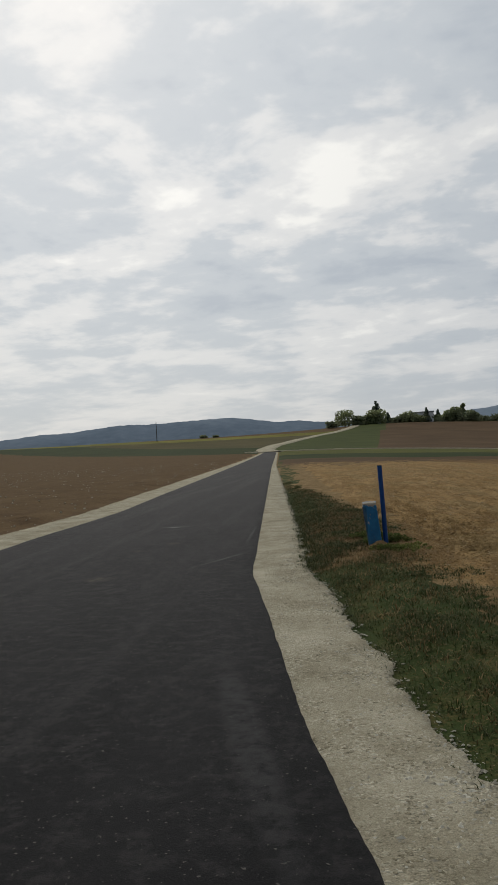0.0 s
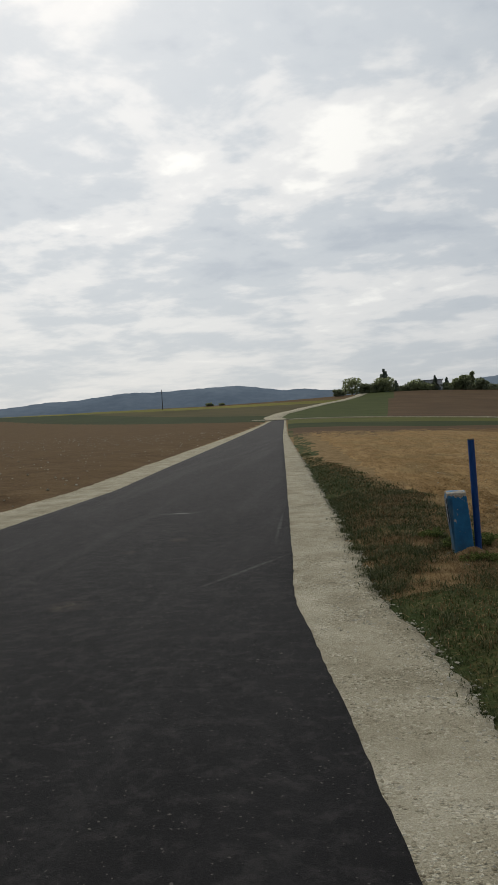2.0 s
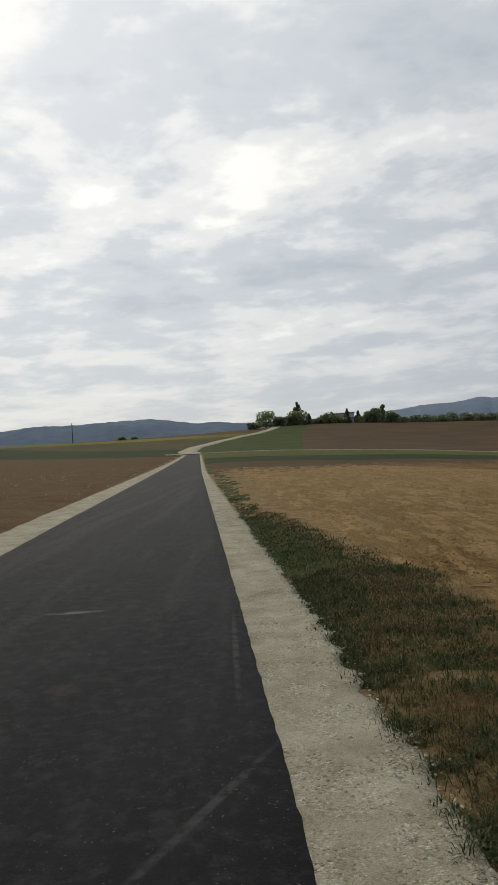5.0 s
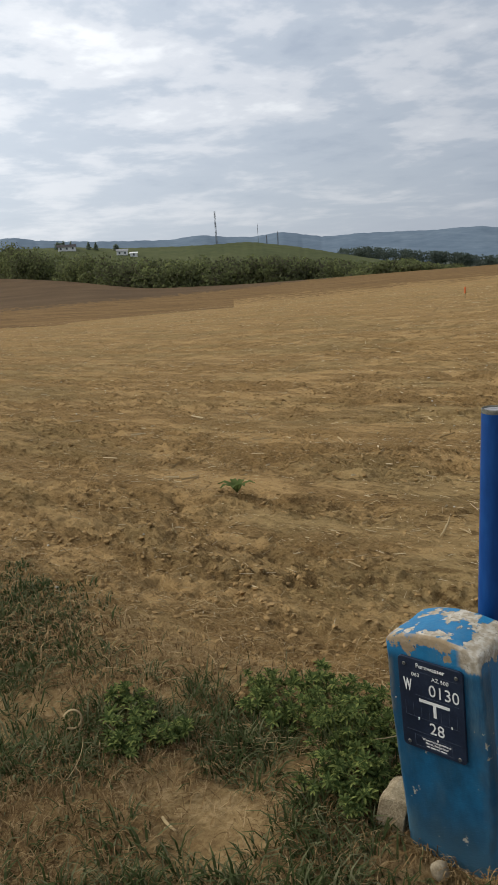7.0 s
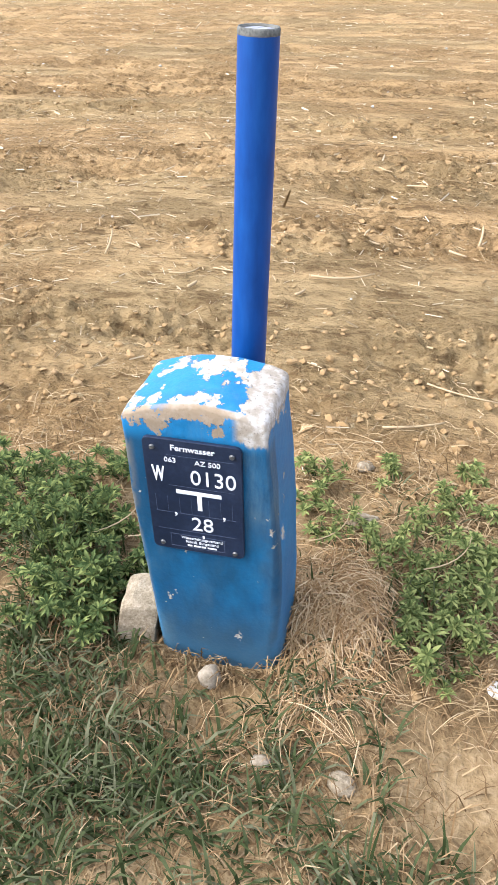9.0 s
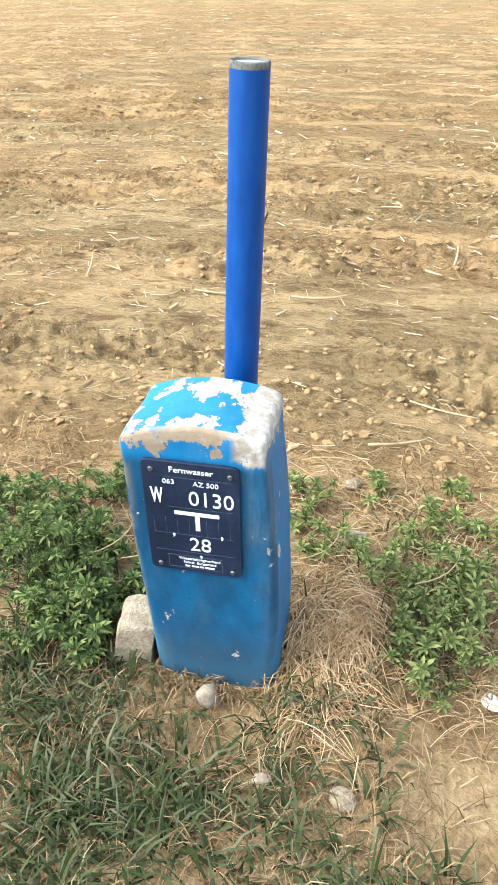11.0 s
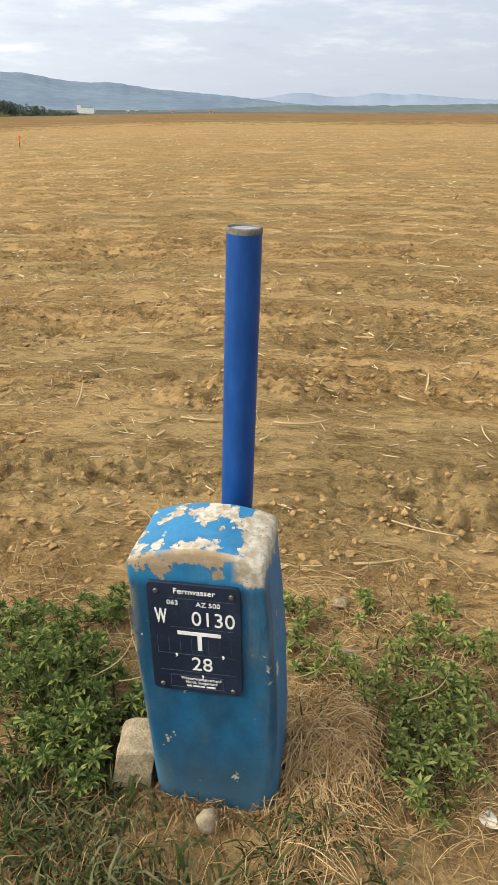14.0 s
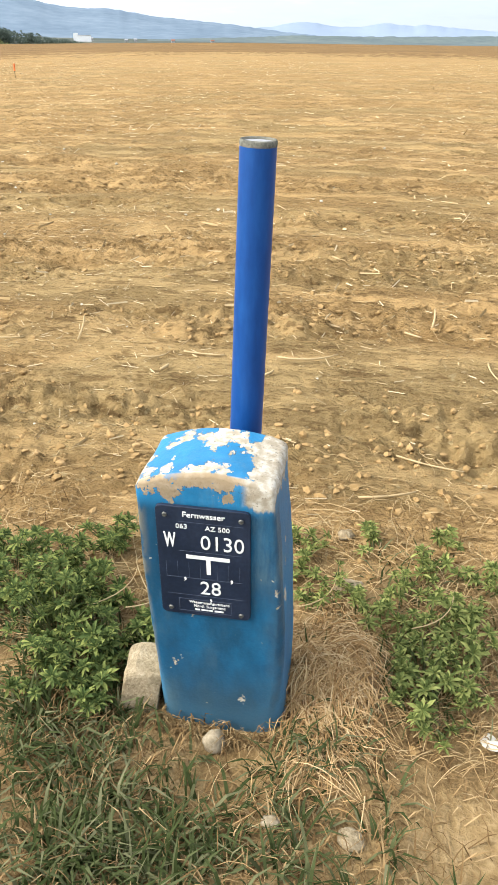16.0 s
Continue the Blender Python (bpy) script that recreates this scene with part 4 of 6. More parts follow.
# ---- houses and masts ----
def make_house(name, label, az, r, w, d, h, roof_h, wall, roof, turn, z=None, windows=3, flat=False, group=""):
    x, y = bearing(az, r)
    root = thing(name, label, "house", (x, y, float(land(x, y)) - 0.1 if z is None else z), group)
    root.rotation_euler = (0, 0, radians(turn))
    part("wall", box(bmesh.new(), -w / 2, w / 2, -d / 2, d / 2, -1.5, h, 0.03), wall, root)
    bm = bmesh.new()
    if flat:
        box(bm, -w / 2 - 0.3, w / 2 + 0.3, -d / 2 - 0.3, d / 2 + 0.3, h + 0.003, h + 0.35, 0.03)
    else:
        e = 0.4
        vs = [bm.verts.new(p) for p in ((-w / 2 - e, -d / 2 - e, h - 0.1), (w / 2 + e, -d / 2 - e, h - 0.1), (w / 2 + e, d / 2 + e, h - 0.1), (-w / 2 - e, d / 2 + e, h - 0.1), (-w / 2 - e, 0, h + roof_h), (w / 2 + e, 0, h + roof_h))]
        for f in ((0, 1, 5, 4), (2, 3, 4, 5), (0, 4, 3), (1, 2, 5), (3, 2, 1, 0)):
            bm.faces.new([vs[i] for i in f])
    part("roof", bm, roof, root)
    for k in range(windows):
        px = -w / 2 + w * (k + 0.5) / windows
        win = part("window", box(bmesh.new(), px - 0.45, px + 0.45, -d / 2 - 0.03, -d / 2 + 0.1, 0.9, 2.1), M_FRAME, root)
        part("pane", box(bmesh.new(), px - 0.36, px + 0.36, -d / 2 - 0.036, -d / 2 + 0.02, 0.98, 2.02), M_GLASS, win)
    return root


make_house("house", "long low white house with a flat roof among trees", 5.3, 341, 9.5, 6, 5.2, 0, M_PLASTER, M_ROOF_GREY, -6, flat=True, windows=4, group="hilltop houses")
make_house("house", "small white house with a grey pitched roof", 6.7, 348, 4.5, 5, 3.4, 1.2, M_PLASTER, M_ROOF_GREY, -6, windows=2, group="hilltop houses")
make_house("house", "dark-roofed white house on the wooded hillside", 36.9, 420, 9, 6, 2.4, 1.2, M_PLASTER, M_ROOF_DARK, -37, slope_z(36.9, 416), 3, group="hillside houses")
make_house("house", "low white house with a light roof on the hillside", 40.7, 408, 5.5, 4, 2.6, 0.9, M_PLASTER, M_ROOF_GREY, -40, slope_z(40.7, 404), 2, group="hillside houses")
make_house("house", "small white cottage on the hillside", 41.5, 402, 3.6, 3.5, 2.2, 0.6, M_PLASTER, M_PLASTER, -40, slope_z(41.5, 398), 1, group="hillside houses")
silo_x, silo_y = bearing(69.9, 1590)
silo = thing("grain_silo", "white concrete grain silo with a taller head house", "silo", (silo_x, silo_y, -14.5))
silo.rotation_euler = (0, 0, radians(-70))
part("store", box(bmesh.new(), -9, 14, -8, 8, 0, 10.5, 0.1), M_PLASTER, silo)
part("head_house", box(bmesh.new(), -17, -9.05, -7, 7, 0, 14.0, 0.1), M_PLASTER, silo, "taller grey-white tower")
part("roof", box(bmesh.new(), -9, 14, -8.3, 8.3, 10.52, 11.1, 0.1), M_ROOF_GREY, silo)
rt = np.random.default_rng(31)
for k in range(8):
    az = 66.5 + 13 * rt.random()
    make_house("house", "tiny pale house of the far village", az, 1650 + 120 * rt.random(), 6, 5, 2.8, 2.0, M_PLASTER_FAR, (M_ROOF_RED, M_ROOF_GREY)[k % 2], -70, -14.2 + 2 * rt.random(), 2, group="far village")
wx, wy = bearing(14.5, 352)
tower = thing("farm_tower", "white building with a small tower behind the hedge", "building", (wx, wy, float(land(wx, wy)) - 0.1))
part("wall", box(bmesh.new(), -2.2, 2.2, -1.5, 1.5, -0.5, 4.3, 0.05), M_PLASTER, tower)
part("tower", box(bmesh.new(), -0.6, 0.6, -0.6, 0.6, 4.303, 5.6, 0.04), M_PLASTER, tower)
part("roof", rod(bmesh.new(), (0, 0, 5.603), (0, 0, 6.2), 0.65, 0.05, 8), M_ROOF_GREY, tower)


def make_mast(name, label, az, r, z0, z1, w0, w1, lattice):
    x, y = bearing(az, r)
    root = thing(name, label, "mast", (x, y, z0))
    h = z1 - z0
    if not lattice:
        part("shaft", rod(bmesh.new(), (0, 0, -1), (0, 0, h), w0, w1, 10), M_STEEL, root)
        return root
    for sx, sy in ((1, 1), (1, -1), (-1, -1), (-1, 1)):
        part("leg", rod(bmesh.new(), (sx * w0, sy * w0, -1), (sx * w1, sy * w1, h), 0.16 * w0 + 0.05, 0.1 * w0 + 0.05, 5), M_STEEL, root)
    n = 9
    for k in range(n):
        a, b = w0 + (w1 - w0) * k / n, w0 + (w1 - w0) * (k + 1) / n
        s = 1 if k % 2 else -1
        for p, q in (((s * a, -a), (-s * b, -b)), ((s * a, a), (-s * b, b)), ((-a, s * a), (-b, -s * b)), ((a, -s * a), (b, s * b))):
            part("brace", rod(bmesh.new(), (*p, h * k / n), (*q, h * (k + 1) / n), 0.07 * w0 + 0.03, 0.07 * w0 + 0.03, 4), M_STEEL, root)
    return root


make_mast("radio_mast", "tall grey lattice radio mast on the hill", 47.5, 640, -14.0, 1.2 + 640 * math.tan(radians(4.27)), 0.6, 0.35, True)
make_mast("radio_mast", "thin distant radio mast on the hill", 50.5, 1400, -14.0, 1.2 + 1400 * math.tan(radians(3.2)), 0.5, 0.35, False)
for az in (51.1, 51.9):
    pylon = make_mast("power_pylon", "distant steel power pylon with cross arms", az, 1300, -14.0, 1.2 + 1300 * math.tan(radians(2.6 if az > 51.5 else 2.4)), 1.0, 0.5, True)
    part("cross_arm", box(bmesh.new(), -3.6, 3.6, -0.2, 0.2, 66 if az > 51.5 else 61, 66.6 if az > 51.5 else 61.6), M_STEEL, pylon)
x, y = bearing(-14.75, 296)
pole = thing("utility_pole", "slim dark wooden pole in the far field", "pole", (x, y, float(land(x, y))))
part("shaft", rod(bmesh.new(), (0, 0, -1), (0.05, 0, 7.6), 0.16, 0.11, 10), M_BARK, pole)
part("insulator", rod(bmesh.new(), (0.05, 0, 7.6), (0.05, 0, 7.85), 0.06, 0.05, 8), M_STEEL, pole)
x, y = bearing(-0.95, 326)
pole = thing("utility_pole", "wooden pole with a crossbar beside the track", "pole", (x, y, float(land(x, y))))
part("shaft", rod(bmesh.new(), (0, 0, -1), (0, 0, 5.6), 0.12, 0.09, 10), M_BARK, pole)
part("crossbar", box(bmesh.new(), -0.7, 0.7, -0.05, 0.05, 5.1, 5.25), M_BARK, pole)

x, y = bearing(64.9, 27.9)
stake = thing("survey_stake", "short stake with an orange ribbon stuck in the field", "stake", (x, y, float(land(x, y))))
part("rod", rod(bmesh.new(), (0, 0, -0.15), (0.02, 0, 0.42), 0.012, 0.010, 8), M_BARK, stake)
bm = bmesh.new()
box(bm, -0.028, 0.040, -0.02, 0.02, 0.20, 0.42, 0.008)
part("ribbon", bm, M_ORANGE, stake, "faded orange marking ribbon")

# ---- the marker block ----
def painted_block():
    """Blue paint, streaked and dusty on the faces, flaked off to pale concrete on the top and along the upper edges."""
    m, n, l, b = material("weathered_blue_paint")
    tc = n.new("ShaderNodeTexCoord")
    sep = n.new("ShaderNodeSeparateXYZ")
    l.new(tc.outputs["Object"], sep.inputs[0])

    def tex(scale, stretch=(1, 1, 1), detail=5, rough=0.6, where=(0, 0, 0)):
        mp, t = n.new("ShaderNodeMapping"), n.new("ShaderNodeTexNoise")
        mp.inputs["Scale"].default_value, mp.inputs["Location"].default_value = stretch, where
        t.inputs["Scale"].default_value, t.inputs["Detail"].default_value, t.inputs["Roughness"].default_value = scale, detail, rough
        l.new(tc.outputs["Object"], mp.inputs[0])
        l.new(mp.outputs[0], t.inputs["Vector"])
        return t.outputs[0]

    def math_(op, a, c, clamp=False):
        q = n.new("ShaderNodeMath")
        q.operation, q.use_clamp = op, clamp
        for i, v in enumerate((a, c)):
            if isinstance(v, (int, float)):
                q.inputs[i].default_value = v
            else:
                l.new(v, q.inputs[i])
        return q.outputs[0]

    def mixed(fac, a, c):
        q = n.new("ShaderNodeMix")
        q.data_type = "RGBA"
        l.new(fac, q.inputs[0])
        for i, v in ((6, a), (7, c)):
            if isinstance(v, tuple):
                q.inputs[i].default_value = (*v, 1)
            else:
                l.new(v, q.inputs[i])
        return q.outputs[2]

    def band(v, lo, hi):
        r = n.new("ShaderNodeMapRange")
        r.interpolation_type = "SMOOTHSTEP"
        r.inputs[1].default_value, r.inputs[2].default_value = lo, hi
        l.new(v, r.inputs[0])
        return r.outputs[0]

    blue = mixed(band(tex(7, detail=8, rough=0.7), 0.34, 0.66), (0.008, 0.105, 0.225), (0.014, 0.168, 0.335))
    # darker road-facing front: some road dirt, and the face's shade painted in
    front_shade_dirt = math_("MULTIPLY", band(sep.outputs[0], -0.088, -0.096), band(sep.outputs[2], 0.478, 0.45))
    front_shade_dirt = math_("MULTIPLY", front_shade_dirt, math_("ADD", math_("MULTIPLY", band(tex(9, (1, 1, 0.5), 6, 0.7, (5, 2, 1)), 0.30, 0.62), 0.45), 0.42))
    blue = mixed(front_shade_dirt, blue, (0.005, 0.042, 0.082))
    # dusty pale streaks running down the faces
    streak = math_("MULTIPLY", band(tex(26, (1, 1, 0.16), 7, 0.7), 0.44, 0.66), math_("MULTIPLY", band(tex(5, where=(3, 1, 2)), 0.35, 0.65), band(sep.outputs[0], -0.07, -0.09)))
    blue = mixed(math_("MULTIPLY", streak, 0.42), blue, (0.14, 0.215, 0.24))
    # muted grey-teal tone towards the ground, with a ragged upper edge
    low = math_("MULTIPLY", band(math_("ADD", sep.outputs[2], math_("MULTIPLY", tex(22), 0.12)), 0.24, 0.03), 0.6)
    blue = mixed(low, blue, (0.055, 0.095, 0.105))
    # brown scuffs along the upright front edges
    worn = math_("MAXIMUM", band(sep.outputs[1], 0.080, 0.096), math_("MULTIPLY", band(sep.outputs[1], -0.088, -0.100), 0.12))
    worn = math_("MULTIPLY", math_("MULTIPLY", worn, band(sep.outputs[0], -0.085, -0.10)), band(tex(40, (1, 1, 0.4)), 0.42, 0.62))
    blue = mixed(math_("MULTIPLY", worn, 0.7), blue, (0.17, 0.15, 0.10))
    # flaking: thick on the top, and on the -y end of it
    height = band(sep.outputs[2], 0.462, 0.498)
    side = band(sep.outputs[1], -0.045, -0.085)
    keep = math_("ADD", math_("MULTIPLY", height, 0.112), math_("MULTIPLY", math_("MULTIPLY", height, side), 0.13))
    peel = math_("ADD", tex(17, (1, 1.2, 1), 9, 0.66, (0.4, 0.1, 0)), keep)
    flake = band(peel, 0.642, 0.650)
    lip = math_("MULTIPLY", band(peel, 0.628, 0.640), math_("SUBTRACT", 1.0, flake))
    chips = band(tex(75, (1, 1, 1), 3, 0.5, (7, 2, 5)), 0.75, 0.765)
    front = band(sep.outputs[0], -0.126, -0.131)
    ragged_z = math_("ADD", sep.outputs[2], math_("MULTIPLY", tex(34, (1, 1, 0.3), 5, 0.65, (1, 4, 0)), 0.05))
    rim = math_("MULTIPLY", math_("MULTIPLY", front, band(sep.outputs[1], 0.075, 0.02)), band(math_("ADD", ragged_z, math_("MULTIPLY", tex(16, (1, 1, 0.2), 4, 0.5, (2, 7, 1)), 0.03)), 0.543, 0.546))
    corner = math_("MULTIPLY", math_("MULTIPLY", front, band(sep.outputs[1], -0.052, -0.066)), band(ragged_z, 0.488, 0.496))
    bare = math_("MAXIMUM", math_("MAXIMUM", flake, chips), math_("MAXIMUM", rim, corner))
    stone = mixed(band(tex(70), 0.35, 0.7), (0.30, 0.25, 0.175), (0.50, 0.46, 0.38))
    stone = mixed(math_("MULTIPLY", band(tex(170, (1, 1, 1), 3, 0.6, (2, 2, 9)), 0.60, 0.68), 0.7), stone, (0.13, 0.11, 0.08))
    edge = math_("MULTIPLY", front, band(sep.outputs[1], -0.075, -0.045))
    stone = mixed(math_("MULTIPLY", edge, 0.8), stone, (0.25, 0.178, 0.098))
    blue = mixed(math_("MULTIPLY", math_("MULTIPLY", lip, height), band(tex(30, (1, 1, 1), 3, 0.5, (1, 6, 2)), 0.42, 0.55)), blue, (0.04, 0.055, 0.06))
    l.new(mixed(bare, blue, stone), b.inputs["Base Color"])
    rough = n.new("ShaderNodeMapRange")
    rough.inputs[3].default_value, rough.inputs[4].default_value = 0.5, 0.92
    l.new(bare, rough.inputs[0])
    l.new(rough.outputs[0], b.inputs["Roughness"])
    b.inputs["Specular IOR Level"].default_value = 0.35
    bp = n.new("ShaderNodeBump")
    bp.inputs["Strength"].default_value, bp.inputs["Distance"].default_value = 0.5, 0.004
    l.new(math_("ADD", math_("ADD", math_("MULTIPLY", bare, -0.6), math_("MULTIPLY", tex(120), 0.5)), math_("MULTIPLY", math_("MULTIPLY", bare, tex(60, (1, 1, 1), 6, 0.7, (3, 3, 3))), 0.9)), bp.inputs["Height"])
    l.new(bp.outputs[0], b.inputs["Normal"])
    return m


M_BLOCK = painted_block()
M_PLATE = surface("navy_enamel_plate", ((0.006, 0.011, 0.024), (0.010, 0.017, 0.036), (0.018, 0.027, 0.050)), 14, 160, 0.42, 0.12, 0.001, spec=0.4)
M_WHITE = surface("white_lettering", ((0.62, 0.62, 0.58), (0.78, 0.78, 0.74)), 40, 300, 0.55, 0.0)
M_LINE = surface("faint_grey_lines", ((0.05, 0.062, 0.09), (0.10, 0.115, 0.15)), 60, 300, 0.6, 0.0)
M_BOLT = surface("dull_rivet_metal", ((0.10, 0.10, 0.09), (0.22, 0.22, 0.20)), 80, 400, 0.45, 0.2, 0.001, metal=0.8)
M_PIPE = surface("blue_plastic_pipe", ((0.003, 0.034, 0.145), (0.005, 0.052, 0.205), (0.010, 0.076, 0.255)), 5, 60, 0.45, 0.15, 0.001, stretch=(1, 1, 0.25), spec=0.3)
M_RIM = surface("grimy_rim", ((0.06, 0.06, 0.05), (0.22, 0.21, 0.17)), 60, 300, 0.85, 0.3, 0.002)
M_CAP = surface("grey_white_cap", ((0.16, 0.16, 0.16), (0.27, 0.27, 0.275), (0.36, 0.36, 0.365)), 40, 160, 0.6, 0.1, 0.001)
M_STONE = surface("rough_pale_stone", ((0.16, 0.122, 0.072), (0.27, 0.215, 0.135), (0.38, 0.315, 0.215)), 12, 110, 0.95, 0.9, 0.006, speck=0.4, speck_scale=260)
M_PEBBLE = surface("smooth_pale_pebble", ((0.17, 0.135, 0.085), (0.28, 0.23, 0.155), (0.38, 0.33, 0.245)), 22, 140, 0.75, 0.25, 0.002)
M_SHELL = surface("white_shell", ((0.42, 0.40, 0.34), (0.58, 0.56, 0.50)), 30, 120, 0.5, 0.2, 0.001)
M_GRASS = islands("green_grass", ((0.030, 0.041, 0.013), (0.051, 0.066, 0.022), (0.084, 0.098, 0.040), (0.17, 0.165, 0.088)), 0.7, spec=0.04, through_light=0.3)
M_DRY = islands("dry_grass", ((0.095, 0.055, 0.023), (0.16, 0.098, 0.041), (0.245, 0.160, 0.074), (0.35, 0.25, 0.13)), 0.8, spec=0.05)
M_STRAW = islands("pale_straw", ((0.20, 0.132, 0.057), (0.30, 0.21, 0.10), (0.41, 0.31, 0.17), (0.54, 0.44, 0.28)), 0.8, spec=0.05)
M_WEED = islands("weed_leaves", ((0.036, 0.060, 0.018), (0.066, 0.098, 0.030), (0.115, 0.150, 0.046), (0.26, 0.29, 0.085)), 0.75, spec=0.06, through_light=0.35)
M_WEED_YOUNG = islands("young_weed_leaves", ((0.05, 0.074, 0.020), (0.098, 0.126, 0.036), (0.175, 0.205, 0.062), (0.34, 0.36, 0.115)), 0.75, spec=0.06, through_light=0.35)
M_STEM = surface("weed_stems", ((0.06, 0.075, 0.03), (0.10, 0.11, 0.045)), 20, 100, 0.7, 0.1, 0.001)
M_CLOD = islands("dry_clods", ((0.21, 0.132, 0.053), (0.28, 0.18, 0.076), (0.36, 0.24, 0.112)), 0.95, grain=9.0)
M_CHIP = islands("limestone_chippings", ((0.30, 0.272, 0.20), (0.42, 0.39, 0.30), (0.58, 0.55, 0.45)), 0.95, spec=0.03)


def face_x(z):
    return -0.1 - (z - 0.1) * 0.0875


def build_block():
    root = thing("marker_post", "weathered sky-blue concrete marker block with flaking paint on its domed top", "marker post")
    side, corner, rad = 12, 5, 0.007
    unit = []
    for k, (sx, sy) in enumerate(((-1, -1), (1, -1), (1, 1), (-1, 1))):
        for i in range(corner):
            t = math.pi + k * math.pi / 2 + (math.pi / 2) * i / (corner - 1)
            unit.append((sx, sy, math.cos(t), math.sin(t)))
        nx, ny = ((1, -1), (1, 1), (-1, 1), (-1, -1))[k]
        for i in range(1, side):
            f = i / side
            unit.append((sx + (nx - sx) * f, sy + (ny - sy) * f, (0, 1, 0, -1)[k], (-1, 0, 1, 0)[k]))
    n = len(unit)
    U = np.array(unit)

    def outline(z, shrink):
        t = np.clip(z / 0.47, -0.3, 1)
        x0, x1 = face_x(z) + shrink, face_x(z) + 0.155 - shrink
        y0, y1 = -0.123 + 0.020 * t - 0.007 * math.sin(math.pi * min(1.0, max(0.0, t))) + shrink, 0.090 + 0.008 * t - shrink
        r = max(0.004, rad + 0.024 * max(0.0, 1 - max(t, 0.0) / 0.75) ** 1.4 - shrink * 0.5)
        cx, cy, hx, hy = (x0 + x1) / 2, (y0 + y1) / 2, (x1 - x0) / 2 - r, (y1 - y0) / 2 - r
        return cx + hx * U[:, 0] + r * U[:, 2], cy + hy * U[:, 1] + r * U[:, 3]

    def crown(x, y):
        """Height of the domed top: highest along the middle, sagging to both ends."""
        return 0.520 - 0.020 * np.abs((y + 0.012) / 0.1) ** 2.2 - 0.02 * np.maximum(0, x + 0.06)

    ring = []
    for f in np.linspace(0, 1, 34):
        x, y = outline(-0.22 + 0.72 * f, 0.0)
        top = crown(x, y) - 0.006
        ring.append(np.stack([x, y, -0.22 + (top + 0.22) * f], -1))
    for s in (0.0025, 0.006, 0.012, 0.024, 0.036, 0.048, 0.060, 0.070):
        x, y = outline(0.5, s)
        ring.append(np.stack([x, y, crown(x, y) - 0.006 * max(0.0, 1 - s / 0.006) ** 2], -1))
    V = np.concatenate(ring)
    V = V + np.array([[noise.noise(Vector(v) * 70) * 0.0009 + noise.noise(Vector(v) * 16) * 0.0016, noise.noise(Vector(v) * 60 + Vector((3, 0, 0))) * 0.0010 + noise.noise(Vector(v) * 14 + Vector((7, 0, 0))) * 0.0018, noise.noise(Vector(v) * 45 + Vector((0, 5, 0))) * (0.0013 if v[2] > 0.47 else 0.0005)] for v in V])
    faces = [(i * n + j, i * n + (j + 1) % n, (i + 1) * n + (j + 1) % n, (i + 1) * n + j) for i in range(len(ring) - 1) for j in range(n)]
    top = (len(ring) - 1) * n
    V = np.concatenate([V, V[top:top + n].mean(0)[None]])
    faces += [(top + j, top + (j + 1) % n, len(V) - 1) for j in range(n)]
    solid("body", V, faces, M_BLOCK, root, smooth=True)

    # the plate lies on the front, with its own upright and across
    up = Vector((-0.0875, 0, 1)).normalized()
    across = Vector((0, -1, 0))
    out = across.cross(up)
    if out.x > 0:
        out = -out
    W, H = 0.138, 0.208
    zc = 0.363
    frame_m = Matrix((across, up, out)).transposed().to_4x4()
    frame_m.translation = Vector((face_x(zc), 0.0, zc)) + out * 0.0035

    def placed(bm):
        bmesh.ops.transform(bm, matrix=frame_m, verts=bm.verts)
        return bm

    bm = bmesh.new()
    box(bm, -W / 2, W / 2, -H / 2, H / 2, -0.003, 0.002)
    corner = [e for e in bm.edges if abs(e.verts[0].co.z - e.verts[1].co.z) > 0.003]
    bmesh.ops.bevel(bm, geom=corner, offset=0.009, segments=5, affect="EDGES", profile=0.5)
    rim = [e for e in bm.edges if e.verts[0].co.z > 0.0015 and e.verts[1].co.z > 0.0015]
    bmesh.ops.bevel(bm, geom=rim, offset=0.0008, segments=2, affect="EDGES", profile=0.5)
    plate = part("plate", placed(bm), M_PLATE, root, "dark navy enamel plate with white lettering")

    def at(u, v):
        return (u - 0.5) * W, (0.5 - v) * H

    for u, v in ((0.10, 0.075), (0.905, 0.075), (0.105, 0.945), (0.90, 0.955)):
        x, y = at(u, v)
        bm = bmesh.new()
        bmesh.ops.create_cone(bm, cap_ends=True, segments=14, radius1=0.0042, radius2=0.003, depth=0.003, matrix=Matrix.Translation((x, y, 0.003)))
        part("rivet", placed(bm), M_BOLT, plate)

    def text(words, u, v, size, name="lettering", squeeze=1.0, weight=0.0):
        cu = bpy.data.curves.new("words", "FONT")
        cu.body, cu.size, cu.align_x, cu.align_y = words, size, "CENTER", "CENTER"
        cu.extrude, cu.offset, cu.resolution_u = 0.0003, weight, 3
        tmp = bpy.data.objects.new("words", cu)
        scene.collection.objects.link(tmp)
        bpy.context.view_layer.update()
        me = bpy.data.meshes.new_from_object(tmp.evaluated_get(bpy.context.evaluated_depsgraph_get()))
        bpy.data.objects.remove(tmp)
        x, y = at(u, v)
        me.transform(frame_m @ Matrix.Translation((x, y, 0.0026)) @ Matrix.Diagonal((squeeze, 1, 1, 1)))
        me.materials.clear()
        me.materials.append(M_WHITE)
        ob = new(name, me)
        ob.parent = plate

    text("Fernwasser", 0.51, 0.062, 0.0134, weight=0.0001)
    text("063", 0.275, 0.166, 0.0118)
    text("AZ 500", 0.655, 0.166, 0.0118)
    text("W", 0.14, 0.30, 0.037, squeeze=0.44, weight=0.0011)
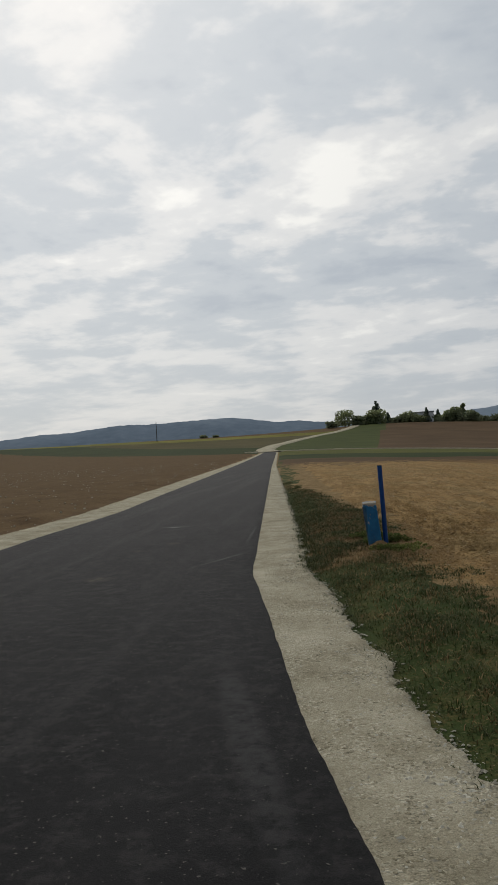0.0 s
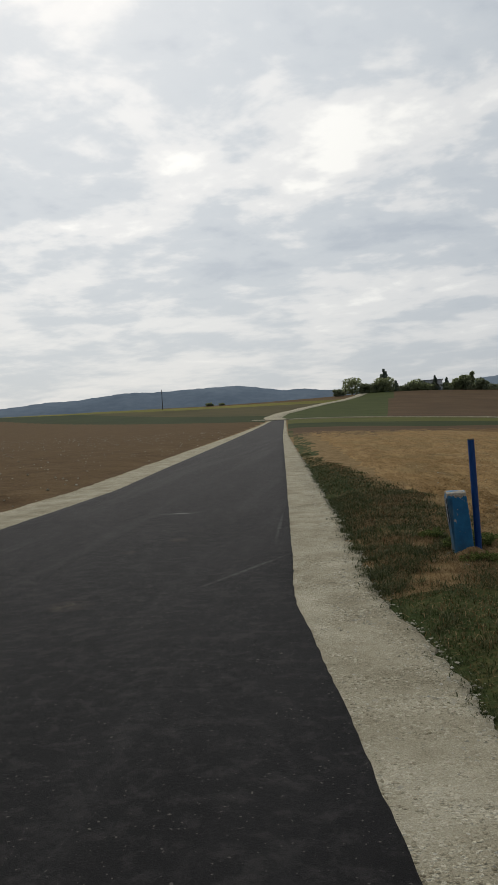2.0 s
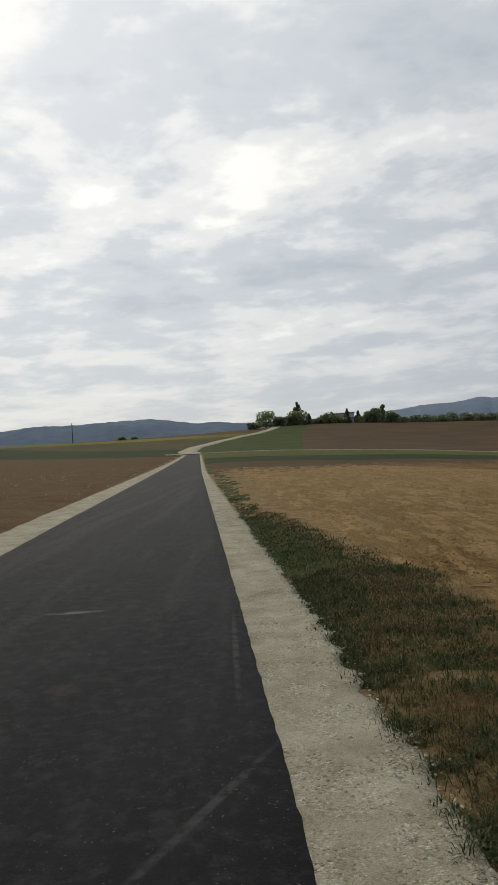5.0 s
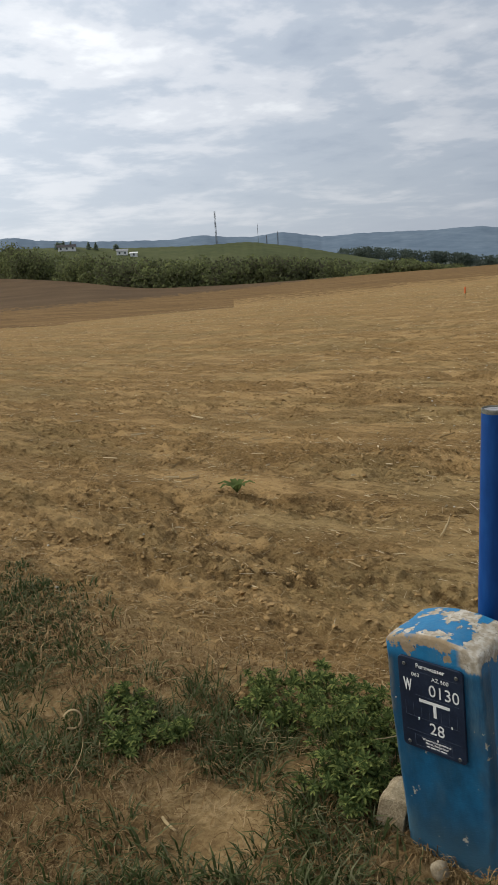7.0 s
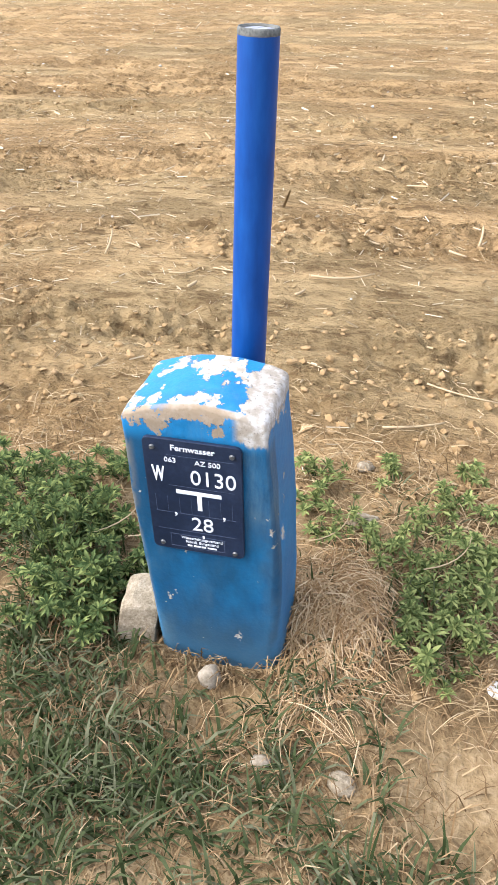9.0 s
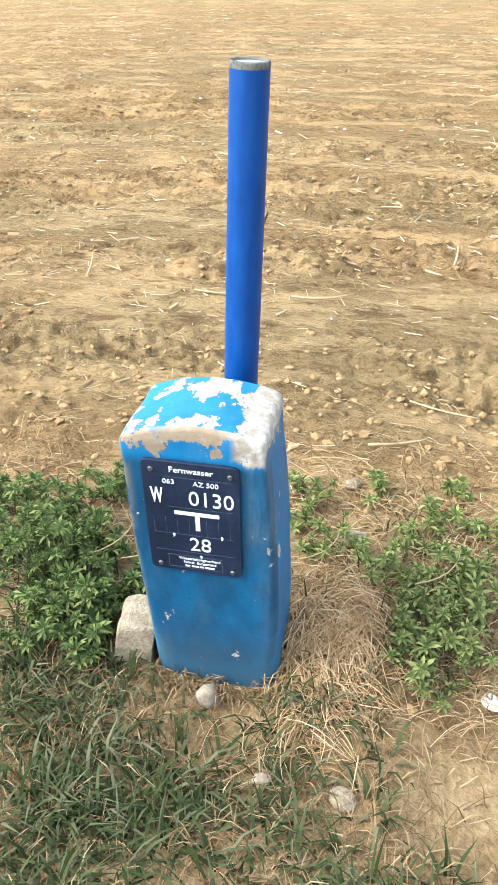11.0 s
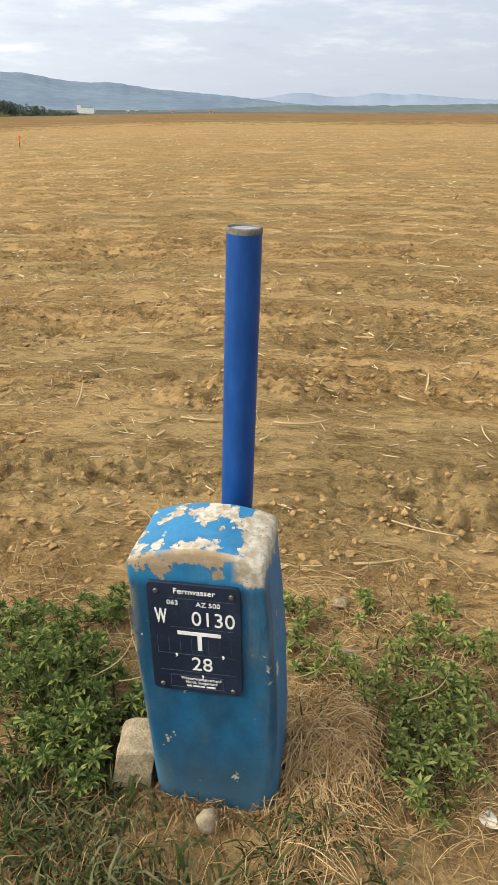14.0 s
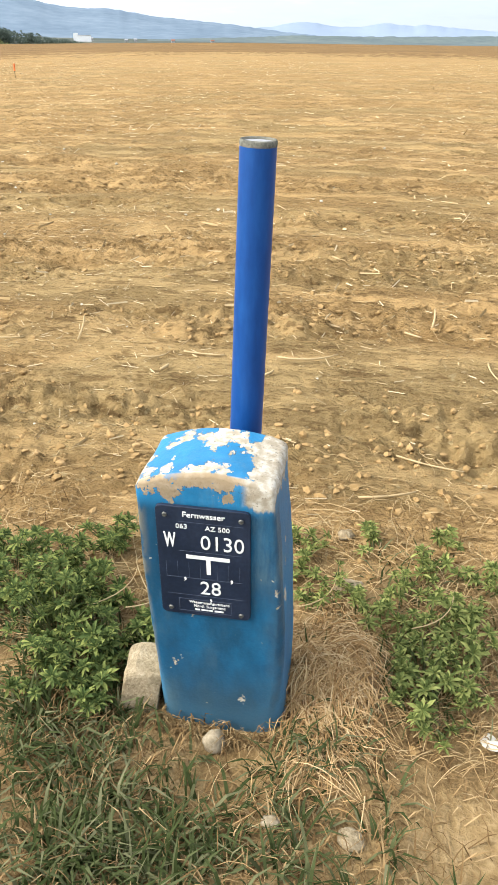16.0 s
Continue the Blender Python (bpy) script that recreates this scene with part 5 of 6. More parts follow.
    text("0130", 0.705, 0.30, 0.0375, squeeze=0.88, weight=0.0)
    text("28", 0.565, 0.725, 0.0370, squeeze=0.9, weight=0.0)
    text(",", 0.285, 0.605, 0.03)
    text(",", 0.80, 0.59, 0.03)
    text(",", 0.565, 0.80, 0.028)
    text("Wasserleitungsverband", 0.545, 0.868, 0.0072, squeeze=0.92)
    text("Nördl. Burgenland", 0.545, 0.904, 0.0072, squeeze=0.92)

    def bar(name, u0, u1, v0, v1, mat, h=0.0003):
        x0, y1 = at(u0, v0)
        x1, y0 = at(u1, v1)
        part(name, placed(box(bmesh.new(), x0, x1, y0, y1, 0.00205, 0.0023 + h)), mat, plate)

    bar("symbol_bar", 0.31, 0.78, 0.418, 0.450, M_WHITE)
    bar("symbol_stem", 0.525, 0.572, 0.452, 0.585, M_WHITE)
    for u0, u1 in ((0.38, 0.43), (0.45, 0.53), (0.54, 0.58), (0.60, 0.70)):
        bar("line_of_print", u0, u1, 0.934, 0.948, M_WHITE)
    for v in (0.125, 0.385, 0.635, 0.80):
        bar("rule", 0.08 if v > 0.5 else 0.24, 0.92, v, v + 0.0025, M_LINE, 0.0)
    for u in (0.08, 0.205, 0.33, 0.455, 0.64, 0.765, 0.885):
        bar("rule", u, u + 0.0035, 0.485, 0.632, M_LINE, 0.0)
    bar("rule", 0.2, 0.79, 0.842, 0.8455, M_LINE, 0.0)
    bar("rule", 0.2, 0.79, 0.960, 0.9635, M_LINE, 0.0)
    bar("rule", 0.2, 0.205, 0.8465, 0.959, M_LINE, 0.0)
    bar("rule", 0.785, 0.79, 0.8465, 0.959, M_LINE, 0.0)
    return root


build_block()


def build_pipe():
    root = thing("marker_pipe", "upright royal-blue plastic pipe with a grey cap, standing behind the block", "pipe")
    a, b = Vector((0.111, -0.002, -0.25)), Vector((0.088, -0.036, 0.930))
    r = 0.0262
    q = (b - a).to_track_quat("Z", "Y").to_matrix().to_4x4()
    h = (b - a).length
    n = 40

    def turned(profile, name, mat, label="", parent=root):
        V, F = [], []
        for rad, z in profile:
            for k in range(n):
                t = 2 * math.pi * k / n
                V.append(Matrix.Translation(a) @ q @ Vector((rad * math.cos(t), rad * math.sin(t), z)))
        for i in range(len(profile) - 1):
            F += [(i * n + k, i * n + (k + 1) % n, (i + 1) * n + (k + 1) % n, (i + 1) * n + k) for k in range(n)]
        return solid(name, [tuple(v) for v in V], F, mat, parent, label, smooth=True)

    tubes = turned([(r, 0), (r, h * 0.3), (r, h * 0.7), (r, h - 0.009)], "tube", M_PIPE)
    turned([(r, h - 0.0089), (r * 1.008, h - 0.008), (r * 1.008, h - 0.002), (r * 0.97, h), (r * 0.90, h), (r * 0.89, h - 0.004)], "rim", M_RIM, "grimy worn rim")
    turned([(r * 0.895, h - 0.0035), (r * 0.5, h - 0.002), (0.0008, h - 0.0016)], "cap", M_CAP, "pale grey cap")
    return root


build_pipe()


# ---- stones by the block ----
def stone(name, label, category, x, y, size, flat, mat, seed, sink=0.3, group="", turn=0, sharp=0.25, zoff=0.0):
    bm = bmesh.new()
    bmesh.ops.create_icosphere(bm, subdivisions=3, radius=1.0)
    for v in bm.verts:
        k = noise.noise(v.co * 1.3 + Vector((seed, 0, 0))) * sharp + noise.noise(v.co * 4 + Vector((0, seed, 0))) * sharp * 0.3
        v.co = Vector((v.co.x * size[0], v.co.y * size[1], v.co.z * flat)) * (1 + k)
    root = part(name, bm, mat, None, label, smooth=True)
    root.location = (x, y, float(land(x, y) + relief(x, y)) + flat * (1 - 2 * sink) + zoff)
    root.rotation_euler = (0, 0, radians(turn))
    return tagged(root, label, category, group)


def concrete_lump():
    """A rough broken lump of pale concrete leaning on the block's foot."""
    bm = bmesh.new()
    box(bm, -0.042, 0.042, -0.036, 0.032, -0.08, 0.060, 0.005)
    bmesh.ops.subdivide_edges(bm, edges=bm.edges[:], cuts=3, use_grid_fill=True)
    for v in bm.verts:
        if v.co.z > 0:
            v.co.x += 0.012 * v.co.z / 0.06
            v.co.y -= 0.010 * v.co.z / 0.06
            if v.co.y > 0.01:
                v.co.z -= 0.026 * (v.co.y - 0.01) / 0.034
        v.co += Vector((noise.noise(v.co * 40), noise.noise(v.co * 40 + Vector((5, 0, 0))), noise.noise(v.co * 40 + Vector((0, 9, 0))))) * 0.0028
    ob = part("concrete_lump", bm, M_STONE, None, "")
    ob.location, ob.rotation_euler = (-0.055, 0.137, 0.02), (0, 0, radians(8))
    return tagged(ob, "rough pale concrete lump leaning at the foot of the block", "stone")


concrete_lump()
stone("pebble", "smooth cream pebble lying in front of the block", "stone", -0.132, -0.014, (0.017, 0.020), 0.024, M_PEBBLE, 2.0, 0.2, "stones by the block", 30, 0.16)
stone("pebble", "small grey stone pressed into the grass", "stone", -0.262, -0.128, (0.012, 0.016), 0.010, M_PEBBLE, 5.0, 0.2, "stones by the block", 10)
stone("pebble", "pale round stone half hidden in dry grass", "stone", -0.268, -0.25, (0.023, 0.019), 0.011, M_STONE, 7.0, 0.35, "stones by the block", 60, 0.06)
stone("stone", "flat brown stone behind the straw heap", "stone", 0.33, -0.215, (0.024, 0.034), 0.012, M_STONE, 11.0, 0.2, "stones by the block", 30)
stone("stone", "rounded reddish field stone beside the weeds", "stone", 0.52, -0.20, (0.018, 0.021), 0.013, M_STONE, 13.0, 0.2, "stones by the block", 30)


def shell():
    V, F, nu, nv = [], [], 12, 16
    for side in (1.0, 0.86):
        for i in range(nu):
            for j in range(nv):
                r, t = i / (nu - 1), -1.25 + 2.5 * j / (nv - 1)
                rib = 1 + 0.02 * math.cos(j * 3.1)
                V.append((0.028 * r * math.cos(t) * rib, 0.021 * r * math.sin(t) * 1.3, side * 0.012 * math.sqrt(max(0, 1 - (r - 0.45) ** 2 * 2.2)) * (1 if r > 0 else 0.4)))
    for s in range(2):
        o = s * nu * nv
        F += [(o + i * nv + j, o + i * nv + j + 1, o + (i + 1) * nv + j + 1, o + (i + 1) * nv + j) for i in range(nu - 1) for j in range(nv - 1)]
    ob = solid("shell", V, F, M_SHELL, None, smooth=True)
    ob.location, ob.rotation_euler = (-0.048, -0.488, float(land(-0.048, -0.488)) + 0.004), (0.25, 0.1, radians(110))
    return tagged(ob, "empty white bivalve shell lying on bare earth", "shell")


shell()


def ring_of_bark():
    V, F, n = [], [], 26
    for i in range(n):
        t = 0.5 + 5.0 * i / (n - 1)
        for r, z in ((0.028, 0.020), (0.034, 0.0), (0.030, -0.018), (0.027, 0.0)):
            V.append((z * 0.8, r * math.cos(t), 0.036 + r * math.sin(t) * 1.15))
    F = [(i * 4 + k, i * 4 + (k + 1) % 4, (i + 1) * 4 + (k + 1) % 4, (i + 1) * 4 + k) for i in range(n - 1) for k in range(4)]
    ob = solid("husk_ring", V, F, M_STRAW, None, smooth=True)
    ob.location, ob.rotation_euler = (-0.285, 1.0, float(land(-0.285, 1.0)) + 0.015), (0, 0.35, radians(57))
    ob.scale = (0.8, 0.8, 0.7)
    return tagged(ob, "curled pale maize husk standing in the grass", "husk")


ring_of_bark()


# ---- loose stalks that can be told apart ----
def stalk(x, y, length, turn, rad=0.005, lift=0.012, bend=0.1, label="dry pale maize stalk lying on the worked soil", pitch=0.0):
    V, F, n, m = [], [], 6, 7
    rad, length = rad * 0.72, length * 0.88
    rng = np.random.default_rng(int(abs(x * 917 + y * 331)) + 5)
    for i in range(m):
        t = i / (m - 1)
        cx, cy, cz = (t - 0.5) * length, bend * length * (t - 0.5) ** 2 * 2, pitch * length * t
        r = rad * (1 - 0.35 * t) * (1.2 if i in (2, 4) else 1)
        for k in range(n):
            a = 6.283 * k / n
            V.append((cx, cy + r * math.cos(a), cz + r * math.sin(a)))
    F = [(i * n + k, i * n + (k + 1) % n, (i + 1) * n + (k + 1) % n, (i + 1) * n + k) for i in range(m - 1) for k in range(n)]
    F += [tuple(range(n - 1, -1, -1)), tuple((m - 1) * n + k for k in range(n))]
    ob = solid("maize_stalk", V, F, M_STRAW, None, smooth=True)
    ob.location, ob.rotation_euler = (x, y, float(land(x, y) + relief(x, y)) + lift), (0, 0, radians(turn))
    return tagged(ob, label, "stalk", "stalks on the field")


NEAR_STALKS = (
    (1.63, 0.39, 0.18, -94), (1.58, 0.55, 0.13, -54, 0.005, 0.012, 0.5), (1.49, 0.50, 0.06, -16, 0.009), (1.63, -0.01, 0.26, -72, 0.006, 0.014, 0.3), (1.76, 0.91, 0.13, 5, 0.006, 0.015, 0.1, "broken pale maize stalk tilted out of the soil", 0.5),
    (2.02, -0.06, 0.09, -124, 0.008), (2.02, -0.04, 0.08, 170, 0.006), (2.15, -0.48, 0.09, -7, 0.007, 0.01, 0.1, "short maize stub sticking up from the soil", 0.7), (2.01, -0.39, 0.09, -126, 0.007), (1.94, 0.56, 0.12, -122), (1.80, 0.83, 0.10, 60),
)
FAR_STALKS = (
    (2.88, 1.10, 0.16, -99), (1.67, -0.66, 0.18, -174), (0.72, -0.30, 0.18, -69), (1.72, 1.20, 0.12, -74), (0.91, -0.41, 0.22, -108, 0.004), (1.49, 0.12, 0.06, -28, 0.007), (0.40, 3.82, 0.27, -11, 0.008),
    (0.83, 2.72, 0.20, -71), (-0.38, 0.53, 0.07, -102, 0.006, 0.012), (-0.38, 0.85, 0.16, 31, 0.0016, 0.02, 0.2, "thin dry stem leaning in the grass", 0.25), (0.25, -0.17, 0.14, -33, 0.0019, 0.04, 0.3), (0.18, -0.40, 0.16, -37, 0.0019, 0.07, 0.3), (0.12, 0.16, 0.12, -47, 0.0019, 0.08, 0.25), (0.13, 0.22, 0.16, -21, 0.0019, 0.10, 0.3),
)
for row in NEAR_STALKS + FAR_STALKS:
    stalk(*row)

# ---- grass and dry stems on the verge ----
def blades(rng, x, y, z, length, width, lean, turn, droop=0.35):
    """Bent blades: five points and three triangles each."""
    n = len(x)
    d = np.stack([np.cos(turn), np.sin(turn), 0 * turn], -1)
    s = np.stack([-np.sin(turn), np.cos(turn), 0 * turn], -1) * (width / 2)[:, None]
    up = np.array((0, 0, 1.0))
    base = np.stack([x, y, z], -1)
    hor, ver = np.sin(lean)[:, None], np.cos(lean)[:, None]
    mid = base + (length * 0.55)[:, None] * (d * hor + up * ver)
    lean2 = np.minimum(lean + droop + 0.5 * rng.random(n), 1.75)
    tip = mid + (length * 0.45)[:, None] * (d * np.sin(lean2)[:, None] + up * np.cos(lean2)[:, None])
    V = np.stack([base - s, base + s, mid + s * 0.8, mid - s * 0.8, tip], 1).reshape(-1, 3)
    o = (np.arange(n) * 5)[:, None]
    F = np.concatenate([o + (0, 1, 2), o + (0, 2, 3), o + (3, 2, 4)])
    return V, F


def verge_width(y):
    return 1.45 * (1 - step(4, 17, y)) + 0.2


def floor_z(x, y):
    return land(x, y) + relief(x, y)


def bare(x, y):
    """Trodden and open earth among the grass."""
    spots = ((-0.22, -0.45, 0.22, 0.17), (-0.30, 0.45, 0.16, 0.2), (-0.20, -0.04, 0.07, 0.08), (-0.05, 0.42, 0.10, 0.07), (0.35, 0.10, 0.2, 0.25), (-0.28, -0.78, 0.25, 0.22))
    out = np.zeros_like(x)
    for cx, cy, rx, ry in spots:
        out = np.maximum(out, np.exp(-(((x - cx) / rx) ** 2 + ((y - cy) / ry) ** 2)))
    return np.clip(out * 1.35, 0, 1)


def scatter(rng, count, x0, x1, y0, y1, chance):
    x, y = x0 + (x1 - x0) * rng.random(count), y0 + (y1 - y0) * rng.random(count)
    keep = rng.random(count) < chance(x, y)
    keep &= ~((x > -0.15) & (x < 0.06) & (y > -0.125) & (y < 0.1))
    return x[keep], y[keep]


def green_chance(x, y):
    v = x - edge_right(y)
    w = verge_width(y)
    inside = step(0.45, 0.60, v + 0.22 * (noise2(x, y, 5, 41) - 0.5)) * (1 - step(0.6 + w * 0.55, 0.6 + w * 0.85, v + 0.5 * (noise2(x, y, 1.6, 43) - 0.5)))
    base = np.where(y < -1, 0.38, 0.18 + 0.4 * step(2, 4, y))
    lush = base + (1 - base) * step(0.42, 0.64, noise2(x, y, 3.2, 44, 3))
    return inside * lush * (1 - bare(x, y))


def dry_chance(x, y):
    v = x - edge_right(y)
    w = verge_width(y)
    inside = step(0.55, 0.8, v) * (1 - step(0.6 + w * 0.45, 0.6 + w * 0.85, v + 0.5 * (noise2(x, y, 1.3, 47) - 0.5)))
    return inside * (0.30 + 0.70 * step(0.40, 0.58, noise2(x, y, 2.4, 48, 3))) * (1 - 0.8 * bare(x, y)) * (1 - 0.6 * step(2, 4, y) * (1 - step(0.9, 1.2, v)))


def tufts(rng, count, x0, x1, y0, y1, chance, each, reach):
    """Blades in clumps: places round a centre, and the way out from it."""
    x, y = scatter(rng, count, x0, x1, y0, y1, chance)
    n = rng.integers(each // 2, each + each // 2, len(x))
    x, y = np.repeat(x, n), np.repeat(y, n)
    t, r = rng.random(len(x)) * 6.283, reach * rng.random(len(x)) ** 0.7
    x, y = x + r * np.cos(t), y + r * np.sin(t)
    keep = ~((x > -0.15) & (x < 0.06) & (y > -0.13) & (y < 0.105))
    return x[keep], y[keep], t[keep] + rng.normal(size=keep.sum()) * 0.7


def tuft_object(name, label, mat, seed, zones, chance, category="grass"):
    rng = np.random.default_rng(seed)
    Vs, Fs, o = [], [], 0
    for count, x0, x1, y0, y1, l0, l1, w, each, reach in zones:
        x, y, t = tufts(rng, count, x0, x1, y0, y1, chance, each, reach)
        n = len(x)
        V, F = blades(rng, x, y, floor_z(x, y) - 0.004, l0 + (l1 - l0) * rng.random(n) ** 1.3, w * (0.5 + rng.random(n)), np.clip(np.abs(rng.normal(0.78, 0.35, n)), 0.03, 1.45), t, 0.55)
        Vs.append(V)
        Fs.append(F + o)
        o += len(V)
    return tagged(new(name, mesh_data(name, np.concatenate(Vs), np.concatenate(Fs), mat)), label, category, kind="stuff")


def grass_object(name, label, mat, seed, zones, chance, flatness, category="grass", droop=0.35):
    rng = np.random.default_rng(seed)
    Vs, Fs, o = [], [], 0
    for count, x0, x1, y0, y1, l0, l1, w in zones:
        x, y = scatter(rng, count, x0, x1, y0, y1, chance)
        n = len(x)
        tall = 0.6 + 0.8 * noise2(x, y, 2.1, seed)
        length = (l0 + (l1 - l0) * rng.random(n) ** 1.5) * tall
        lean = np.clip(np.abs(rng.normal(flatness, 0.38, n)), 0.02, 1.5)
        V, F = blades(rng, x, y, floor_z(x, y) - 0.004, length, w * (0.6 + 0.8 * rng.random(n)), lean, rng.random(n) * 6.283, droop)
        Vs.append(V)
        Fs.append(F + o)
        o += len(V)
    return tagged(new(name, mesh_data(name, np.concatenate(Vs), np.concatenate(Fs), mat)), label, category, kind="stuff")


grass_object("grass", "short green grass along the gravel and round the block", M_GRASS, 51,
             ((17000, -1.1, 0.5, -1.3, 1.4, 0.03, 0.08, 0.0038), (80000, -1.4, 0.7, 1.4, 5.0, 0.02, 0.055, 0.006), (70000, -2.8, 0.6, 5.0, 18.0, 0.02, 0.055, 0.010), (80000, -1.0, 2.2, -8.0, -1.3, 0.02, 0.05, 0.005)), green_chance, 0.8)
tuft_object("grass", "tufts of dark green grass on the verge", M_GRASS, 57,
            ((2100, -0.95, 0.1, -1.0, 1.4, 0.04, 0.10, 0.0048, 16, 0.034), (2600, -1.3, 0.5, 1.4, 5.0, 0.03, 0.075, 0.007, 14, 0.05), (1700, -2.4, 0.5, 5.0, 14.0, 0.03, 0.07, 0.012, 12, 0.08), (2600, -1.0, 2.0, -8.0, -1.0, 0.03, 0.065, 0.005, 20, 0.055)), green_chance)
grass_object("dry_grass", "straw-coloured dead grass lying over the verge", M_DRY, 52,
             ((95000, -1.0, 0.9, -1.3, 1.4, 0.025, 0.075, 0.0021), (80000, -1.3, 1.4, 1.4, 5.0, 0.04, 0.11, 0.0036), (34000, -2.2, 1.2, 5.0, 13.0, 0.04, 0.10, 0.007), (38000, -1.0, 2.4, -8.0, -1.3, 0.03, 0.09, 0.004)), dry_chance, 0.98, droop=0.9)


M_HEAP = islands("heaped_straw", ((0.20, 0.112, 0.045), (0.32, 0.198, 0.086), (0.43, 0.29, 0.14), (0.52, 0.39, 0.22)), 0.8, spec=0.04)
M_MAT = islands("matted_straw", ((0.16, 0.098, 0.042), (0.26, 0.172, 0.078), (0.36, 0.255, 0.125), (0.45, 0.34, 0.185)), 0.8, spec=0.04)
M_HUMP = surface("dry_clay", ((0.11, 0.066, 0.032), (0.20, 0.13, 0.07), (0.33, 0.235, 0.14)), 14, 90, 0.95, 0.9, 0.012, speck=0.3, speck_scale=200)


def straws(rng, x, y, height, length, width, turn, arch=0.02, bow=0.6):
    """Curved dead stems lying over the ground: a low ridge of a ribbon, five points long."""
    n, m = len(x), 5
    k = bow * rng.normal(size=n)
    px, py, way = x.copy(), y.copy(), turn - k / 2
    lift = 0.003 + 0.012 * rng.random(n) ** 2
    rise = arch * rng.random(n)
    V = np.zeros((n, m, 3, 3))
    for i in range(m):
        f = i / (m - 1)
        z = height(px, py) + lift + rise * math.sin(math.pi * min(1.0, f * 0.9 + 0.1))
        w = width / 2 * (1 - 0.55 * f)
        sx, sy = -np.sin(way) * w, np.cos(way) * w
        V[:, i, 0] = np.stack([px - sx, py - sy, z], -1)
        V[:, i, 1] = np.stack([px, py, z + w * 0.9], -1)
        V[:, i, 2] = np.stack([px + sx, py + sy, z], -1)
        px, py = px + np.cos(way) * length / (m - 1), py + np.sin(way) * length / (m - 1)
        way = way + k / (m - 1)
    o = (np.arange(n) * m * 3)[:, None]
    F = []
    for i in range(m - 1):
        for j in (0, 1):
            p = i * 3 + j
            F += [o + (p, p + 1, p + 4), o + (p, p + 4, p + 3)]
    return V.reshape(-1, 3), np.concatenate(F)


def clear_of_block(x, y, gap=0.0):
    return ~((x > -0.15 - gap) & (x < 0.06 + gap) & (y > -0.13 - gap) & (y < 0.105 + gap))


def straw_heap():
    """Dead stems draped from the block's foot over a low hump of clay."""
    rng = np.random.default_rng(61)
    hx, hy = 0.045, -0.25

    def heap(x, y):
        return land(x, y) + 0.042 * np.exp(-((x - 0.02) ** 2 + (y + 0.155) ** 2) / 0.075 ** 2) + 0.058 * np.exp(-((x - hx) / 0.10) ** 2 - ((y - hy) / 0.065) ** 2)

    n = 1900
    x, y = 0.015 + 0.085 * rng.normal(size=n), -0.175 + 0.05 * rng.normal(size=n)
    keep = clear_of_block(x, y)
    x, y = x[keep], y[keep]
    n = len(x)
    turn = np.where(rng.random(n) < 0.65, math.pi * 1.12, -math.pi / 2) + rng.normal(size=n) * 0.95
    V, F = straws(rng, x, y, heap, 0.030 + 0.075 * rng.random(n), 0.0013 + 0.0014 * rng.random(n), turn, 0.026, 1.1)
    ob = tagged(new("dry_grass", mesh_data("dry_grass", V, F, M_HEAP)), "heap of dead straw-coloured grass against the block", "dry grass", kind="stuff")
    n = 420
    y = -0.14 + 0.26 * rng.random(n)
    x = -0.098 - 0.03 * rng.random(n) ** 1.5
    V, F = blades(rng, x, y, land(x, y) - 0.003, 0.02 + 0.04 * rng.random(n) ** 2, 0.0016 + 0.0014 * rng.random(n), np.clip(np.abs(rng.normal(0.8, 0.4, n)), 0.1, 1.5), math.pi + rng.normal(size=n) * 0.9, 0.6)
    tagged(new("dry_grass", mesh_data("dry_grass", V, F, M_DRY)), "short dry stems along the foot of the block", "dry grass", kind="stuff")
    gx, gy = np.meshgrid(np.linspace(-0.14, 0.2, 60), np.linspace(-0.37, -0.128, 44))
    crumb = (noise2(gx, gy, 38.0, 71, 3) - 0.5) * 0.02 + (noise2(gx, gy, 90.0, 72, 2) - 0.5) * 0.007
    rim = step(0, 0.05, np.minimum(np.minimum(gx + 0.14, 0.2 - gx), gy + 0.37))
    gz = heap(gx, gy) + crumb * rim - 0.012 - 0.03 * (1 - rim)
    k = gx.shape[1]
    faces = [(a * k + b, a * k + b + 1, (a + 1) * k + b + 1, (a + 1) * k + b) for a in range(gx.shape[0] - 1) for b in range(k - 1)]
    hump = solid("earth_hump", np.stack([gx, gy, gz], -1).reshape(-1, 3), faces, M_HUMP, None, "", smooth=True)
    tagged(hump, "low hump of dry clay under dead grass", "earth", kind="structure")
    return ob


straw_heap()


def straw_mat(label, seed, count, x0, x1, y0, y1, chance, l0, l1, w, main=-1.45, spread=0.9, mat=None):
    rng = np.random.default_rng(seed)
    x, y = scatter(rng, count, x0, x1, y0, y1, chance)
    keep = clear_of_block(x, y, 0.03)
    x, y = x[keep], y[keep]
    n = len(x)
    # stems lie in swathes that turn slowly over the ground
    turn = main + 2.4 * (noise2(x, y, 2.6, seed, 2) - 0.5) + spread * rng.normal(size=n) + np.where(rng.random(n) < 0.5, math.pi, 0)
    V, F = straws(rng, x, y, floor_z, l0 + (l1 - l0) * rng.random(n) ** 1.6, w * (0.6 + 0.8 * rng.random(n)), turn, 0.02, 0.5)
    return tagged(new("straw", mesh_data("straw", V, F, mat or M_MAT)), label, "straw", kind="stuff")


